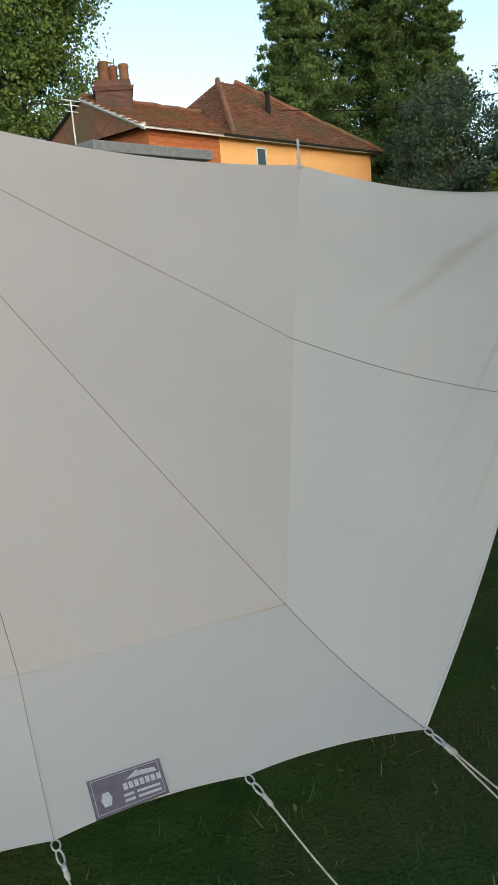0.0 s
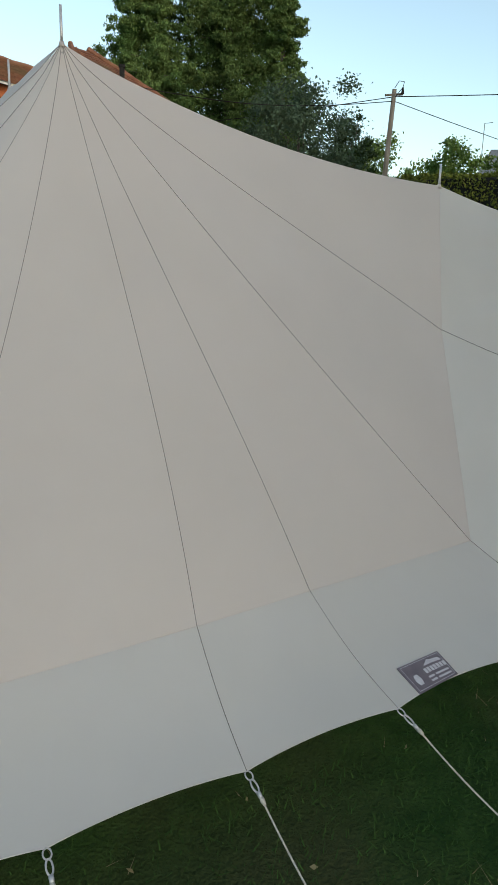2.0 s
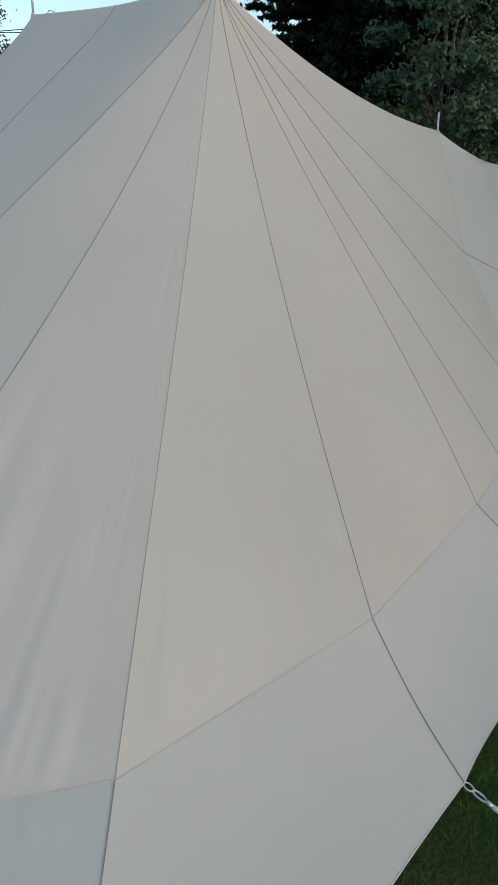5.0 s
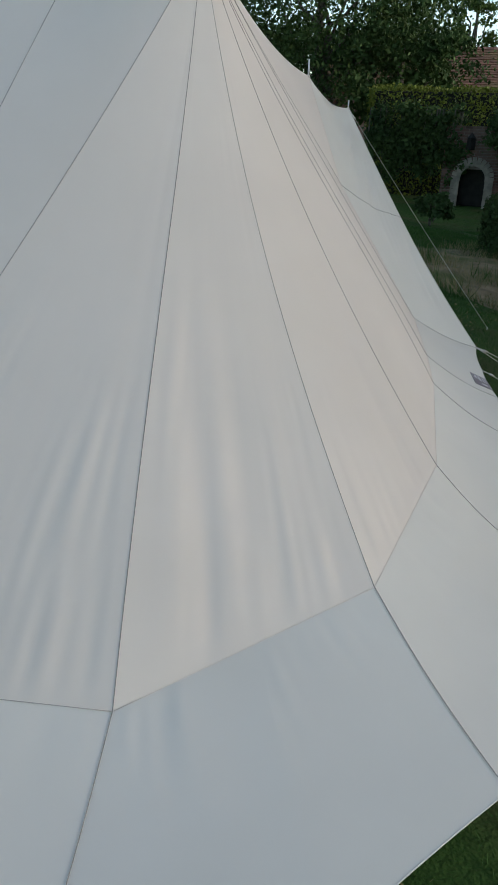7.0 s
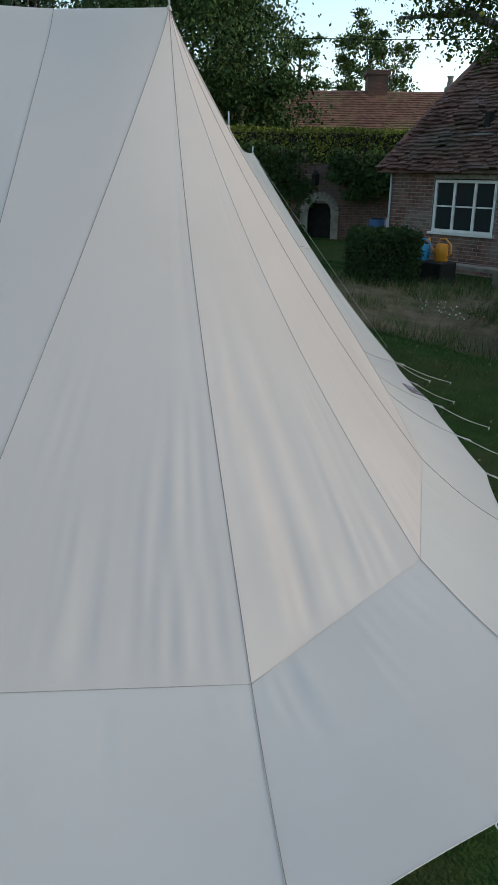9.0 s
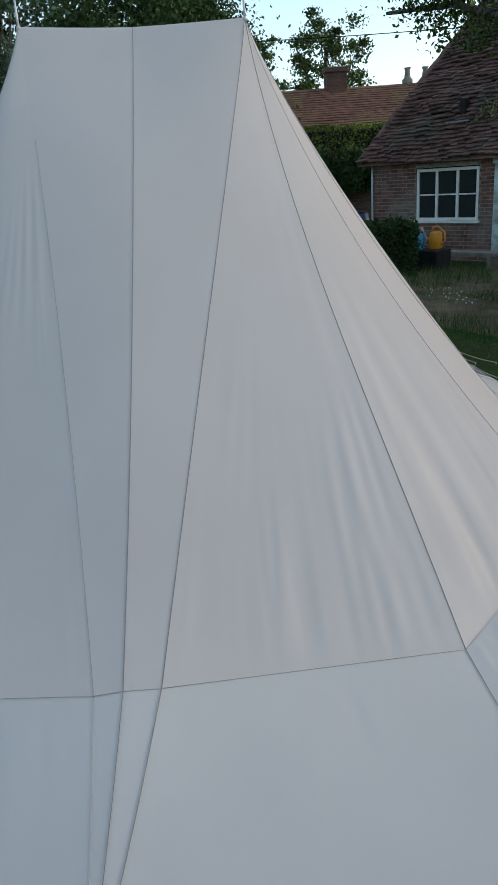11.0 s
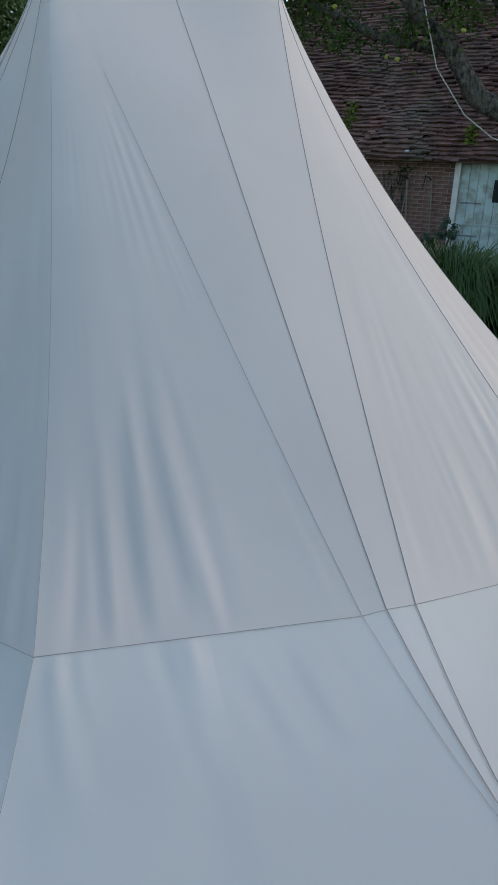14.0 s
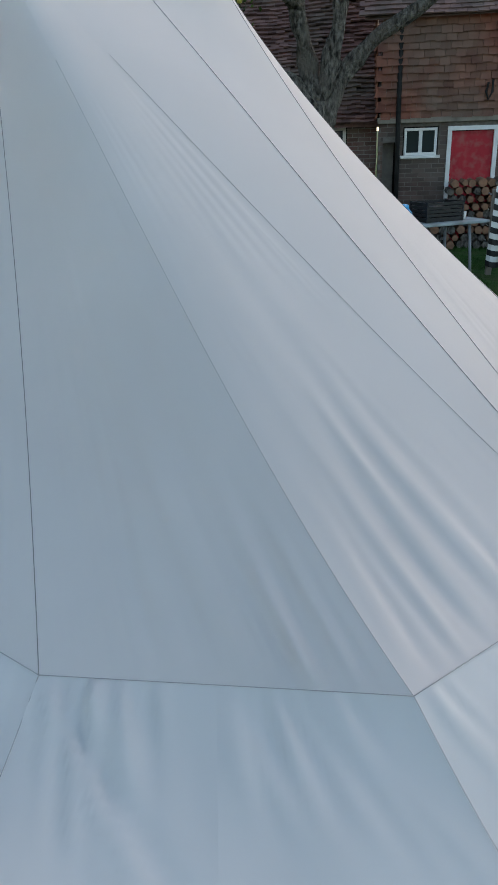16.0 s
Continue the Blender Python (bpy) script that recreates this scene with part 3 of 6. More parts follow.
def build_guy(clip, outward, length, name="guy_line"):
    """A ring on the hem, a snap hook and a cord to a peg in the lawn."""
    o = Vector((outward.x, outward.y, 0)).normalized()
    end = clip + o * length
    end.z = ground_z(end.x, end.y) + 0.015
    d = (end - clip).normalized()
    g = thing(name, "pale cord with steel snap hook pegged into the lawn", "guy line", "guy lines round the tent")
    side = d.cross(Vector((0, 0, 1))).normalized()
    up = side.cross(d)

    def ring(c, ra, rb, r, n=20):
        pts = [c + d * (ra * math.cos(2 * math.pi * k / n)) + side * (rb * math.sin(2 * math.pi * k / n)) for k in range(n + 1)]
        return tube_data(pts, r, 6, False)

    part("ring", ring(clip + d * 0.012, 0.012, 0.009, 0.0020), M_STEEL, g, "", True)
    part("snap_hook", merge(ring(clip + d * 0.040, 0.017, 0.007, 0.0024), tube_data([clip + d * 0.058, clip + d * 0.072], [0.006, 0.005], 8)), M_STEEL, g, "", True)
    pts = []
    for k in range(13):
        s = k / 12
        p = (clip + d * 0.07).lerp(end, s)
        p.z -= 0.012 * math.sin(math.pi * s)
        pts.append(p)
    part("cord", tube_data(pts, 0.0016 if "porch" in name else 0.0025, 6), M_ROPE, g, "", True)
    part("knot", tube_data([clip + d * 0.068, clip + d * 0.078, clip + d * 0.09], [0.004, 0.0065, 0.004], 8), M_ROPE, g, "", True)
    part("peg", tube_data([end + Vector((0, 0, -0.1)) - o * 0.03, end + Vector((0, 0, 0.004)) + o * 0.004], 0.003, 6), M_STEEL, g, "", True)


for i, h in enumerate(HEM):
    hu = TU.dot(h.to_2d() - C2)
    centre = tw(-0.1 if hu > 0 else max(-1.2, hu * 0.75), 0, 0)
    build_guy(h, h - centre, 0.40)
build_guy(HEM[0] + Vector((0, 0, 0.004)), tw(0.5, -1, 0) - tw(0, 0, 0), 0.5)
for f, s in ((FRONT_A, -1), (FRONT_B, 1)):
    build_guy(f, tw(1.4, s * 0.4, 0) - tw(0, 0, 0), 1.25, "porch_guy_line")
    build_guy(f, tw(0.35, s * 1.0, 0) - tw(0, 0, 0), 1.25, "porch_guy_line")


# ---- foliage ----
def leaf_mesh(name, centres, size, material, seed, droop=0.0, aspect=1.7):
    """Many small folded leaves, one pair of triangles each, turned every way."""
    rng = np.random.default_rng(seed)
    n = len(centres)
    d = rng.normal(size=(n, 3))
    d[:, 2] -= droop
    d /= np.linalg.norm(d, axis=1, keepdims=True)
    e = np.cross(d, rng.normal(size=(n, 3)))
    e /= np.linalg.norm(e, axis=1, keepdims=True) + 1e-9
    s = (size * rng.uniform(0.6, 1.35, n))[:, None]
    nrm = np.cross(d, e)
    c = np.asarray(centres)
    v = np.stack([c - d * s * aspect / 2, c + e * s / 2 + nrm * s * 0.12, c + d * s * aspect / 2, c - e * s / 2 + nrm * s * 0.12], 1).reshape(-1, 3)
    me = bpy.data.meshes.new(name)
    me.vertices.add(4 * n)
    me.vertices.foreach_set("co", v.astype(np.float32).ravel())
    me.loops.add(4 * n)
    me.loops.foreach_set("vertex_index", np.arange(4 * n, dtype=np.int32))
    me.polygons.add(n)
    me.polygons.foreach_set("loop_start", np.arange(0, 4 * n, 4, dtype=np.int32))
    me.update(calc_edges=True)
    me.materials.append(material)
    return me


def clump_points(centres, radii, per, rng, flat=0.7):
    out = []
    for c, r in zip(centres, radii):
        p = rng.normal(size=(per, 3)) * 0.45
        p *= r
        p[:, 2] *= flat
        out.append(p + c)
    return np.concatenate(out)


def limb(a, b, r0, r1, rng, wander=0.08, n=7):
    pts, a, b = [], np.array(a, float), np.array(b, float)
    L = np.linalg.norm(b - a)
    for i in range(n):
        t = i / (n - 1)
        p = a + (b - a) * t + rng.normal(size=3) * wander * L * (math.sin(math.pi * t)) * 0.5
        p[2] += 0.10 * L * math.sin(math.pi * t)
        pts.append(Vector(p))
    return tube_data(pts, [r0 + (r1 - r0) * i / (n - 1) for i in range(n)], 8)


def broad_tree(name, label, x, y, height, crown_r, crown_base, material, seed, clumps=120, per=130, leaf=0.16, trunk_r=0.22, squash=1.0):
    rng = np.random.default_rng(seed)
    g = ground_z(x, y)
    t = thing(name, label, "tree", at=pose(x, y, g))
    ch = height - crown_base
    cen, rad = [], []
    limbs = [tube_data([Vector((0, 0, -0.2)), Vector((0.05, 0.03, crown_base * 0.6)), Vector((0.0, 0.1, crown_base + ch * 0.35)), Vector((0.1, 0.0, crown_base + ch * 0.8))], [trunk_r * 1.25, trunk_r, trunk_r * 0.7, trunk_r * 0.15], 9)]
    for k in range(clumps):
        th, ph = rng.uniform(0, 2 * math.pi), math.acos(rng.uniform(-0.75, 1))
        rr = rng.uniform(0.55, 1.0) * (1 + 0.18 * math.sin(3 * th + seed) + 0.12 * math.sin(5 * ph + seed))
        c = np.array([crown_r * rr * math.sin(ph) * math.cos(th), crown_r * squash * rr * math.sin(ph) * math.sin(th), crown_base + ch * 0.5 + ch * 0.5 * rr * math.cos(ph)])
        cen.append(c)
        rad.append(rng.uniform(0.16, 0.32) * crown_r)
        if k % 9 == 0:
            limbs.append(limb((0, 0, crown_base + ch * rng.uniform(0.0, 0.4)), c * (0.95, 0.95, 1), trunk_r * 0.4, 0.02, rng))
    part("trunk", merge(*limbs), M_BARK, t, "", True)
    pts = clump_points(cen, rad, per, rng)
    cr = new("crown", leaf_mesh("crown", pts, leaf, material, seed))
    cr.parent = t
    return t


def conifer(name, label, x, y, height, radius, material, seed, layers=46, leaf=0.22, per=60, power=0.75, base=0.02, tip=0.04, droop=0.8, gaps=0.12, flat=0.6, qs=(0.4, 0.72, 1.0), cs=0.12, aspect=2.6):
    rng = np.random.default_rng(seed)
    g = ground_z(x, y)
    t = thing(name, label, "tree", at=pose(x, y, g))
    limbs = [tube_data([Vector((0, 0, -0.3)), Vector((0.1, 0, height * 0.5)), Vector((0, 0.1, height * 0.98))], [height * 0.018, height * 0.011, 0.02], 9)]
    cen, rad = [], []
    for k in range(layers):
        f = base + (1 - base) * (k / layers) ** 0.9
        z = height * f
        r = radius * max(tip, (1 - f) ** power) * (0.85 + 0.3 * noise.noise((f * 9, seed, 0)))
        m = max(4, int(11 * (r / radius) + 4))
        for i in range(m):
            if rng.random() < gaps:
                continue
            th = 2 * math.pi * (i + rng.uniform(-0.4, 0.4)) / m + k * 1.3
            reach = r * rng.uniform(0.62, 1.18)
            for q in qs:
                cen.append(np.array([reach * q * math.cos(th), reach * q * math.sin(th), z - 0.18 * reach * q * droop + rng.normal() * 0.15]))
                rad.append(0.05 * radius + cs * r * (1.6 - q))
            if k % 3 == 0 and i % 2 == 0:
                limbs.append(tube_data([Vector((0, 0, z)), Vector((reach * 0.9 * math.cos(th), reach * 0.9 * math.sin(th), z - 0.15 * reach * droop))], [0.05, 0.012], 5))
    part("trunk", merge(*limbs), M_BARK, t, "", True)
    pts = clump_points(cen, rad, per, rng, flat)
    cr = new("crown", leaf_mesh("crown", pts, leaf, material, seed, droop, aspect))
    cr.parent = t
    return t


def hedge(name, label, x0, y0, x1, y1, z_top, depth, material, seed, leaf=0.05, density=900, group=""):
    """A clipped hedge along a line: a core box coloured as inner shade and a skin of leaves."""
    rng = np.random.default_rng(seed)
    a, b = np.array([x0, y0]), np.array([x1, y1])
    L = np.linalg.norm(b - a)
    d = (b - a) / L
    nn = np.array([-d[1], d[0]])
    zb = min(ground_z(x0, y0), ground_z(x1, y1))
    h = z_top - zb
    t = thing(name, label, "hedge", group, at=pose(x0, y0, zb))
    nl = int(density * L * (h * 2 + depth))
    s = rng.uniform(0, L, nl)
    q = rng.uniform(0, 2 * h + depth, nl)
    front = q < h
    top = (q >= h) & (q < h + depth)
    bump = np.array([noise.noise((float(v) * 1.1, float(w) * 1.1, seed)) for v, w in zip(s, q)])
    off = np.where(front, -depth / 2, np.where(top, q - h - depth / 2, depth / 2)) * (1 + 0.2 * bump)
    z = np.where(front, q, np.where(top, h, 2 * h + depth - q)) + 0.10 * bump + rng.normal(size=nl) * 0.035
    off = off + rng.normal(size=nl) * 0.04
    ne = int(density * h * depth * 2)
    es = np.where(rng.random(ne) < 0.5, 0.0, L) + rng.normal(size=ne) * 0.04
    s, off, z = np.append(s, es), np.append(off, rng.uniform(-depth / 2, depth / 2, ne)), np.append(z, rng.uniform(0, h, ne))
    p = np.stack([d[0] * s + nn[0] * off, d[1] * s + nn[1] * off, np.maximum(z, 0.02)], 1)
    bm = bmesh.new()
    m = Matrix(((d[0], nn[0], 0, 0), (d[1], nn[1], 0, 0), (0, 0, 1, 0), (0, 0, 0, 1)))
    # near-black box paints the shade between the leaves
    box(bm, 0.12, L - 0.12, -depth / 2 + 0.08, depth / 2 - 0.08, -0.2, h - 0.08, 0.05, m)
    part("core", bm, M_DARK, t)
    lv = new("leaves", leaf_mesh("leaves", p, leaf, material, seed))
    lv.parent = t
    return t


# ---- masonry and roofs ----
def slab(c, ax, ay, az):
    """Eight corners and six faces of a small block; ax, ay, az are half extents."""
    v = [c + ax * i + ay * j + az * k for k in (-1, 1) for j in (-1, 1) for i in (-1, 1)]
    return v, [(0, 2, 3, 1), (4, 5, 7, 6), (0, 1, 5, 4), (2, 6, 7, 3), (0, 4, 6, 2), (1, 3, 7, 5)]


def tile_rows(o, ux, uy, w, h, tw_, gauge, seed, inside=lambda x, y: True, thick=0.012, wave=0.0, rough=0.006):
    """Overlapping courses of small tiles on a slope: o lower corner, ux along, uy up the slope (unit vectors)."""
    rng = random.Random(seed)
    nn = ux.cross(uy).normalized()
    nn = nn if nn.z > -0.2 else -nn
    V, F = [], []
    for r in range(int(h / gauge)):
        y = r * gauge
        shift = (r % 2) * 0.5 * tw_
        for k in range(-1, int(w / tw_) + 1):
            x = k * tw_ + shift
            if x < -tw_ * 0.5 or x > w - tw_ * 0.4 or not inside(x + tw_ / 2, y + gauge / 2):
                continue
            lift = wave * (noise.noise((x * 0.7, y * 0.9, seed)) + 0.5 * noise.noise((x * 2.6, r * 0.37, seed + 3)))
            c = o + ux * (x + tw_ / 2) + uy * (y + gauge * 0.6 + rng.uniform(-rough, rough) + 0.35 * lift) + nn * (0.02 + lift + rng.uniform(0, rough))
            tilt = (uy * (gauge * 0.72) - nn * (thick * 1.2 + rng.uniform(0, rough)))
            v, f = slab(c, ux * (tw_ * 0.485), tilt, nn * thick)
            b = len(V)
            V.extend(v)
            F.extend(tuple(i + b for i in q) for q in f)
    return V, F


def brick_cells(x0, x1, z0, z1, openings, bl=0.225, bh=0.075):
    cells = []
    r = 0
    z = z0
    while z + bh * 0.5 < z1:
        x = x0 - (r % 2) * bl / 2
        while x < x1:
            a, b = max(x + 0.006, x0), min(x + bl - 0.006, x1)
            for ox0, ox1, oz0, oz1 in openings:
                if oz0 - 0.02 < z + bh and z < oz1 + 0.02:
                    if ox0 <= a and b <= ox1:
                        b = a
                    elif a < ox0 < b:
                        b = ox0 - 0.004
                    elif a < ox1 < b:
                        a = ox1 + 0.004
            if b - a > 0.03:
                cells.append((a, b, z + 0.006, min(z + bh - 0.006, z1)))
            x += bl
        z += bh
        r += 1
    return cells


def bricks_joined(cells, y, depth, material, parent, name="brickwork", seed=0, flip=False):
    rng = random.Random(seed)
    V, F = [], []
    for a, b, c, d in cells:
        j = rng.uniform(-0.004, 0.004)
        cen = Vector(((a + b) / 2, y + j, (c + d) / 2))
        if flip:
            cen = Vector((y + j, (a + b) / 2, (c + d) / 2))
            v, f = slab(cen, Vector((0, (b - a) / 2, 0)), Vector((depth, 0, 0)), Vector((0, 0, (d - c) / 2)))
        else:
            v, f = slab(cen, Vector(((b - a) / 2, 0, 0)), Vector((0, depth, 0)), Vector((0, 0, (d - c) / 2)))
        o = len(V)
        V.extend(v)
        F.extend(tuple(i + o for i in q) for q in f)
    ob = part(name, (V, F), material, parent)
    tagged(ob, kind="stuff")
    return ob


def wall_with_openings(x0, x1, y0, y1, z0, z1, openings):
    """Boxes of a wall along x with rectangular holes through it."""
    bm = bmesh.new()
    xs = sorted({x0, x1, *[o[0] for o in openings], *[o[1] for o in openings]})
    for a, b in zip(xs, xs[1:]):
        holes = sorted((o[2], o[3]) for o in openings if o[0] <= a + 1e-6 and o[1] >= b - 1e-6)
        z = z0
        for h0, h1 in holes:
            if h0 > z:
                box(bm, a, b, y0, y1, z, h0)
            z = h1
        if z < z1:
            box(bm, a, b, y0, y1, z, z1)
    return bm


def window(parent, x0, x1, y, z0, z1, cols, bars, paint, name="window", fw=0.06):
    """A wooden casement facing +y: frame, mullions, glazing bar, sill and panes."""
    wdw = part(name, boxes((x0, x1, y - 0.09, y - 0.02, z1 - fw, z1), (x0, x1, y - 0.09, y - 0.02, z0, z0 + fw), (x0, x0 + fw, y - 0.09, y - 0.02, z0 + fw, z1 - fw), (x1 - fw, x1, y - 0.09, y - 0.02, z0 + fw, z1 - fw), bevel=0.005), paint, parent)
    step = (x1 - x0) / cols
    for c in range(1, cols):
        part("mullion", boxes((x0 + c * step - 0.03, x0 + c * step + 0.03, y - 0.085, y - 0.025, z0 + fw, z1 - fw), bevel=0.004), paint, wdw)
    for c in range(cols):
        for b in range(1, bars):
            z = z0 + (z1 - z0) * b / bars
            part("glazing_bar", boxes((x0 + c * step + 0.03, x0 + (c + 1) * step - 0.03, y - 0.075, y - 0.04, z - 0.014, z + 0.014)), paint, wdw)
        part("pane", boxes((x0 + c * step + 0.02, x0 + (c + 1) * step - 0.02, y - 0.062, y - 0.056, z0 + 0.03, z1 - 0.03)), M_GLASS, wdw)
    part("sill", boxes((x0 - 0.06, x1 + 0.06, y - 0.09, y + 0.05, z0 - 0.05, z0), bevel=0.008), paint, wdw)
    return wdw


# ---- the cottage ----
def build_cottage():
    ct = thing("cottage", "low brick cottage under a sagging dark clay tile roof", "house", at=pose(0, 0, 0))
    Y = -11.56
    ops = [(5.80, 7.34, 0.93, 2.02), (4.48, 5.47, -0.3, 2.14), (1.16, 2.42, -0.3, 2.26), (-0.20, 1.06, 0.98, 2.16)]
    wall = part("front_wall", wall_with_openings(-0.75, 8.5, Y - 0.30, Y - 0.012, -0.4, 2.30, ops), M_MORTAR, ct)
    part("end_wall", boxes((8.2, 8.488, -16.5, Y - 0.32, -0.4, 2.28)), M_MORTAR, ct)
    part("rear_wall", boxes((-0.75, 8.5, -16.8, -16.52, -0.4, 2.28)), M_MORTAR, ct)
    # near-black sheet painting the unlit room behind the openings
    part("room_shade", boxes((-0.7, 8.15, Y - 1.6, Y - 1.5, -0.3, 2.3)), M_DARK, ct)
    cells = brick_cells(-0.75, 8.5, -0.3, 2.27, ops)
    near = [c for c in cells if 2.45 < c[0] < 4.4 and c[2] > 0.15][:290]
    rest = [c for c in cells if c not in near]
    bricks_joined(rest, Y - 0.02, 0.012, M_BRICK, wall, seed=3)
    bricks_joined(brick_cells(-16.5, Y, -0.3, 2.27, []), 8.492, 0.012, M_BRICK, ct, seed=4, flip=True)
    # roof: front slope with a hipped end
    up = Vector((0, -1, 1.11)).normalized()
    o = Vector((-0.95, Y + 0.24, 2.16))
    run = 5.4

    def keep(x, y):
        back = y * abs(up.y)
        return -0.95 + x < 8.72 - 0.44 * back

    bm = bmesh.new()
    top = o + up * run
    fa = [Vector((-0.95, o.y, o.z)), Vector((8.72, o.y, o.z)), Vector((8.72 - 0.44 * run * abs(up.y), top.y, top.z)), Vector((-0.95, top.y, top.z))]
    fb = [Vector((8.72, o.y, o.z)), Vector((8.9, -16.8, 2.16)), Vector((8.72 - 0.44 * run * abs(up.y), top.y - 0.3, top.z)), Vector((8.72 - 0.44 * run * abs(up.y), top.y, top.z))]
    fc = [Vector((8.9, -17.0, 2.16)), Vector((-0.95, -17.0, 2.16)), Vector((-0.95, top.y, top.z)), Vector((8.72 - 0.44 * run * abs(up.y), top.y, top.z))]
    for fv in (fa, fb, fc):
        bm.faces.new([bm.verts.new(p - Vector((0, 0, 0.03))) for p in fv])
    roof = part("roof", bm, M_TILE, ct)
    V, F = tile_rows(o, Vector((1, 0, 0)), up, 9.8, run, 0.17, 0.105, 5, keep, wave=0.085, thick=0.02, rough=0.018)
    n = len(F) // 6
    pick = [k for k in range(n) if 3.0 < V[k * 8].x < 5.6 and V[k * 8].z < 3.6][:260]
    ps = set(pick)
    rv, rf = [], []
    for k in range(n):
        if k not in ps:
            b = len(rv)
            rv.extend(V[k * 8:k * 8 + 8])
            rf.extend(tuple(i - k * 8 + b for i in F[k * 6 + q]) for q in range(6))
    tagged(part("tiles", (rv, rf), M_TILE, roof), kind="stuff")
    for k in pick:
        part("tile", (V[k * 8:k * 8 + 8], [tuple(i - k * 8 for i in F[k * 6 + q]) for q in range(6)]), M_TILE, roof)
    V, F = tile_rows(Vector((8.74, -16.8, 2.16)), Vector((0, 1, 0)), Vector((-0.37, 0, 0.93)).normalized(), 5.5, 4.4, 0.17, 0.105, 8, lambda x, y: -16.8 + x < o.y - 0.93 * y, wave=0.03)
    tagged(part("hip_tiles", (V, F), M_TILE, roof), kind="stuff")
    rng = random.Random(9)
    pts = []
    for k in range(24):
        t = k / 23
        p = fa[1].lerp(fa[2], t)
        pts.append(p + Vector((rng.uniform(-0.02, 0.02), 0, 0.03 + rng.uniform(-0.015, 0.015))))
    part("hip_ridge", tube_data(pts, 0.07, 8), M_TILE, roof)
    part("flashing", boxes((3.30, 3.38, Y - 0.06, Y + 0.20, 2.27, 2.32), (3.24, 3.31, Y - 0.20, Y - 0.05, 2.38, 2.48), bevel=0.01), M_WHITE, roof, "flaking pale mortar fillet")
    part("vent", boxes((6.45, 6.58, -12.15, -12.0, 2.9, 3.30), bevel=0.01), M_DARK, roof)
    part("flashing", boxes((6.25, 6.80, -12.02, -11.82, 2.86, 2.89)), M_LEAD, roof)
    part("downpipe", tube_data([(8.46, Y + 0.06, 2.15), (8.46, Y + 0.06, 0.0)], 0.022, 8), M_GREYPL, ct, "pale grey drainpipe", True)
    # window
    window(ct, 5.82, 7.32, Y, 0.95, 2.0, 3, 2, M_WHITE)
    # red door with pale blue frame
    fr = part("door_frame", boxes((5.30, 5.46, Y - 0.12, Y + 0.03, 0.08, 2.02), (4.49, 4.61, Y - 0.12, Y + 0.03, 0.08, 2.02), (4.46, 5.50, Y - 0.12, Y + 0.05, 2.02, 2.13), bevel=0.006), M_BLUEPAINT, ct, "flaking pale blue door frame")
    rd = part("red_door", boxes((4.62, 5.29, Y - 0.10, Y - 0.055, 0.12, 1.08), (4.62, 4.74, Y - 0.10, Y - 0.055, 1.08, 1.78), (5.14, 5.29, Y - 0.10, Y - 0.055, 1.08, 1.78), (4.62, 5.29, Y - 0.10, Y - 0.055, 1.78, 2.01), bevel=0.004), M_REDPAINT, fr, "flaking bright red plank door with a dark pane")
    part("door_pane", boxes((4.73, 5.15, Y - 0.085, Y - 0.075, 1.07, 1.79)), M_GLASS, fr)
    part("rim_lock", boxes((5.19, 5.25, Y - 0.055, Y - 0.035, 1.0, 1.12), bevel=0.005), M_LEAD, fr)
    part("threshold", boxes((4.46, 5.50, Y - 0.15, Y + 0.22, -0.15, 0.10), bevel=0.012), M_STONE, fr)
    # pale blue stable door
    fb2 = part("door_frame", boxes((2.30, 2.41, Y - 0.12, Y + 0.03, -0.1, 2.16), (1.17, 1.27, Y - 0.12, Y + 0.03, -0.1, 2.16), (1.15, 2.43, Y - 0.12, Y + 0.04, 2.16, 2.25), bevel=0.006), M_WHITE, ct, "white painted door frame")
    for k in range(6):
        a = 1.28 + k * 0.17
        part("board", boxes((a + 0.003, a + 0.165, Y - 0.10, Y - 0.06, 1.06, 2.15), (a + 0.003, a + 0.165, Y - 0.10, Y - 0.06, -0.05, 1.03), bevel=0.004), M_BLUEPAINT, fb2, "flaking pale blue stable door board" if k == 0 else "")
    part("ledge", boxes((1.28, 2.29, Y - 0.06, Y - 0.035, 1.01, 1.07), bevel=0.004), M_BLUEPAINT, fb2)
    part("strap_hinge", boxes((1.85, 2.28, Y - 0.06, Y - 0.05, 0.80, 0.83), (1.85, 2.28, Y - 0.06, Y - 0.05, 1.40, 1.43)), M_LEAD, fb2)
    part("door_pane", boxes((1.50, 1.66, Y - 0.062, Y - 0.056, 1.45, 1.85)), M_GLASS, fb2)
    window(ct, -0.18, 1.04, Y, 1.0, 2.14, 2, 2, M_WHITE)
    # individual bricks between the doors
    first = None
    rng = random.Random(12)
    for a, b, c, d in near:
        if first is None:
            v, f = slab(Vector((0, 0, 0)), Vector((0.1065, 0, 0)), Vector((0, 0.013, 0)), Vector((0, 0, 0.0315)))
            first = mesh_from("brick", v, f, M_BRICK)
        ob = new("brick", first)
        ob.parent = wall
        ob.location = ((a + b) / 2, Y - 0.018 + rng.uniform(-0.004, 0.005), (c + d) / 2)
        ob.scale = ((b - a) / 0.213, 1, (d - c) / 0.063)
    return ct


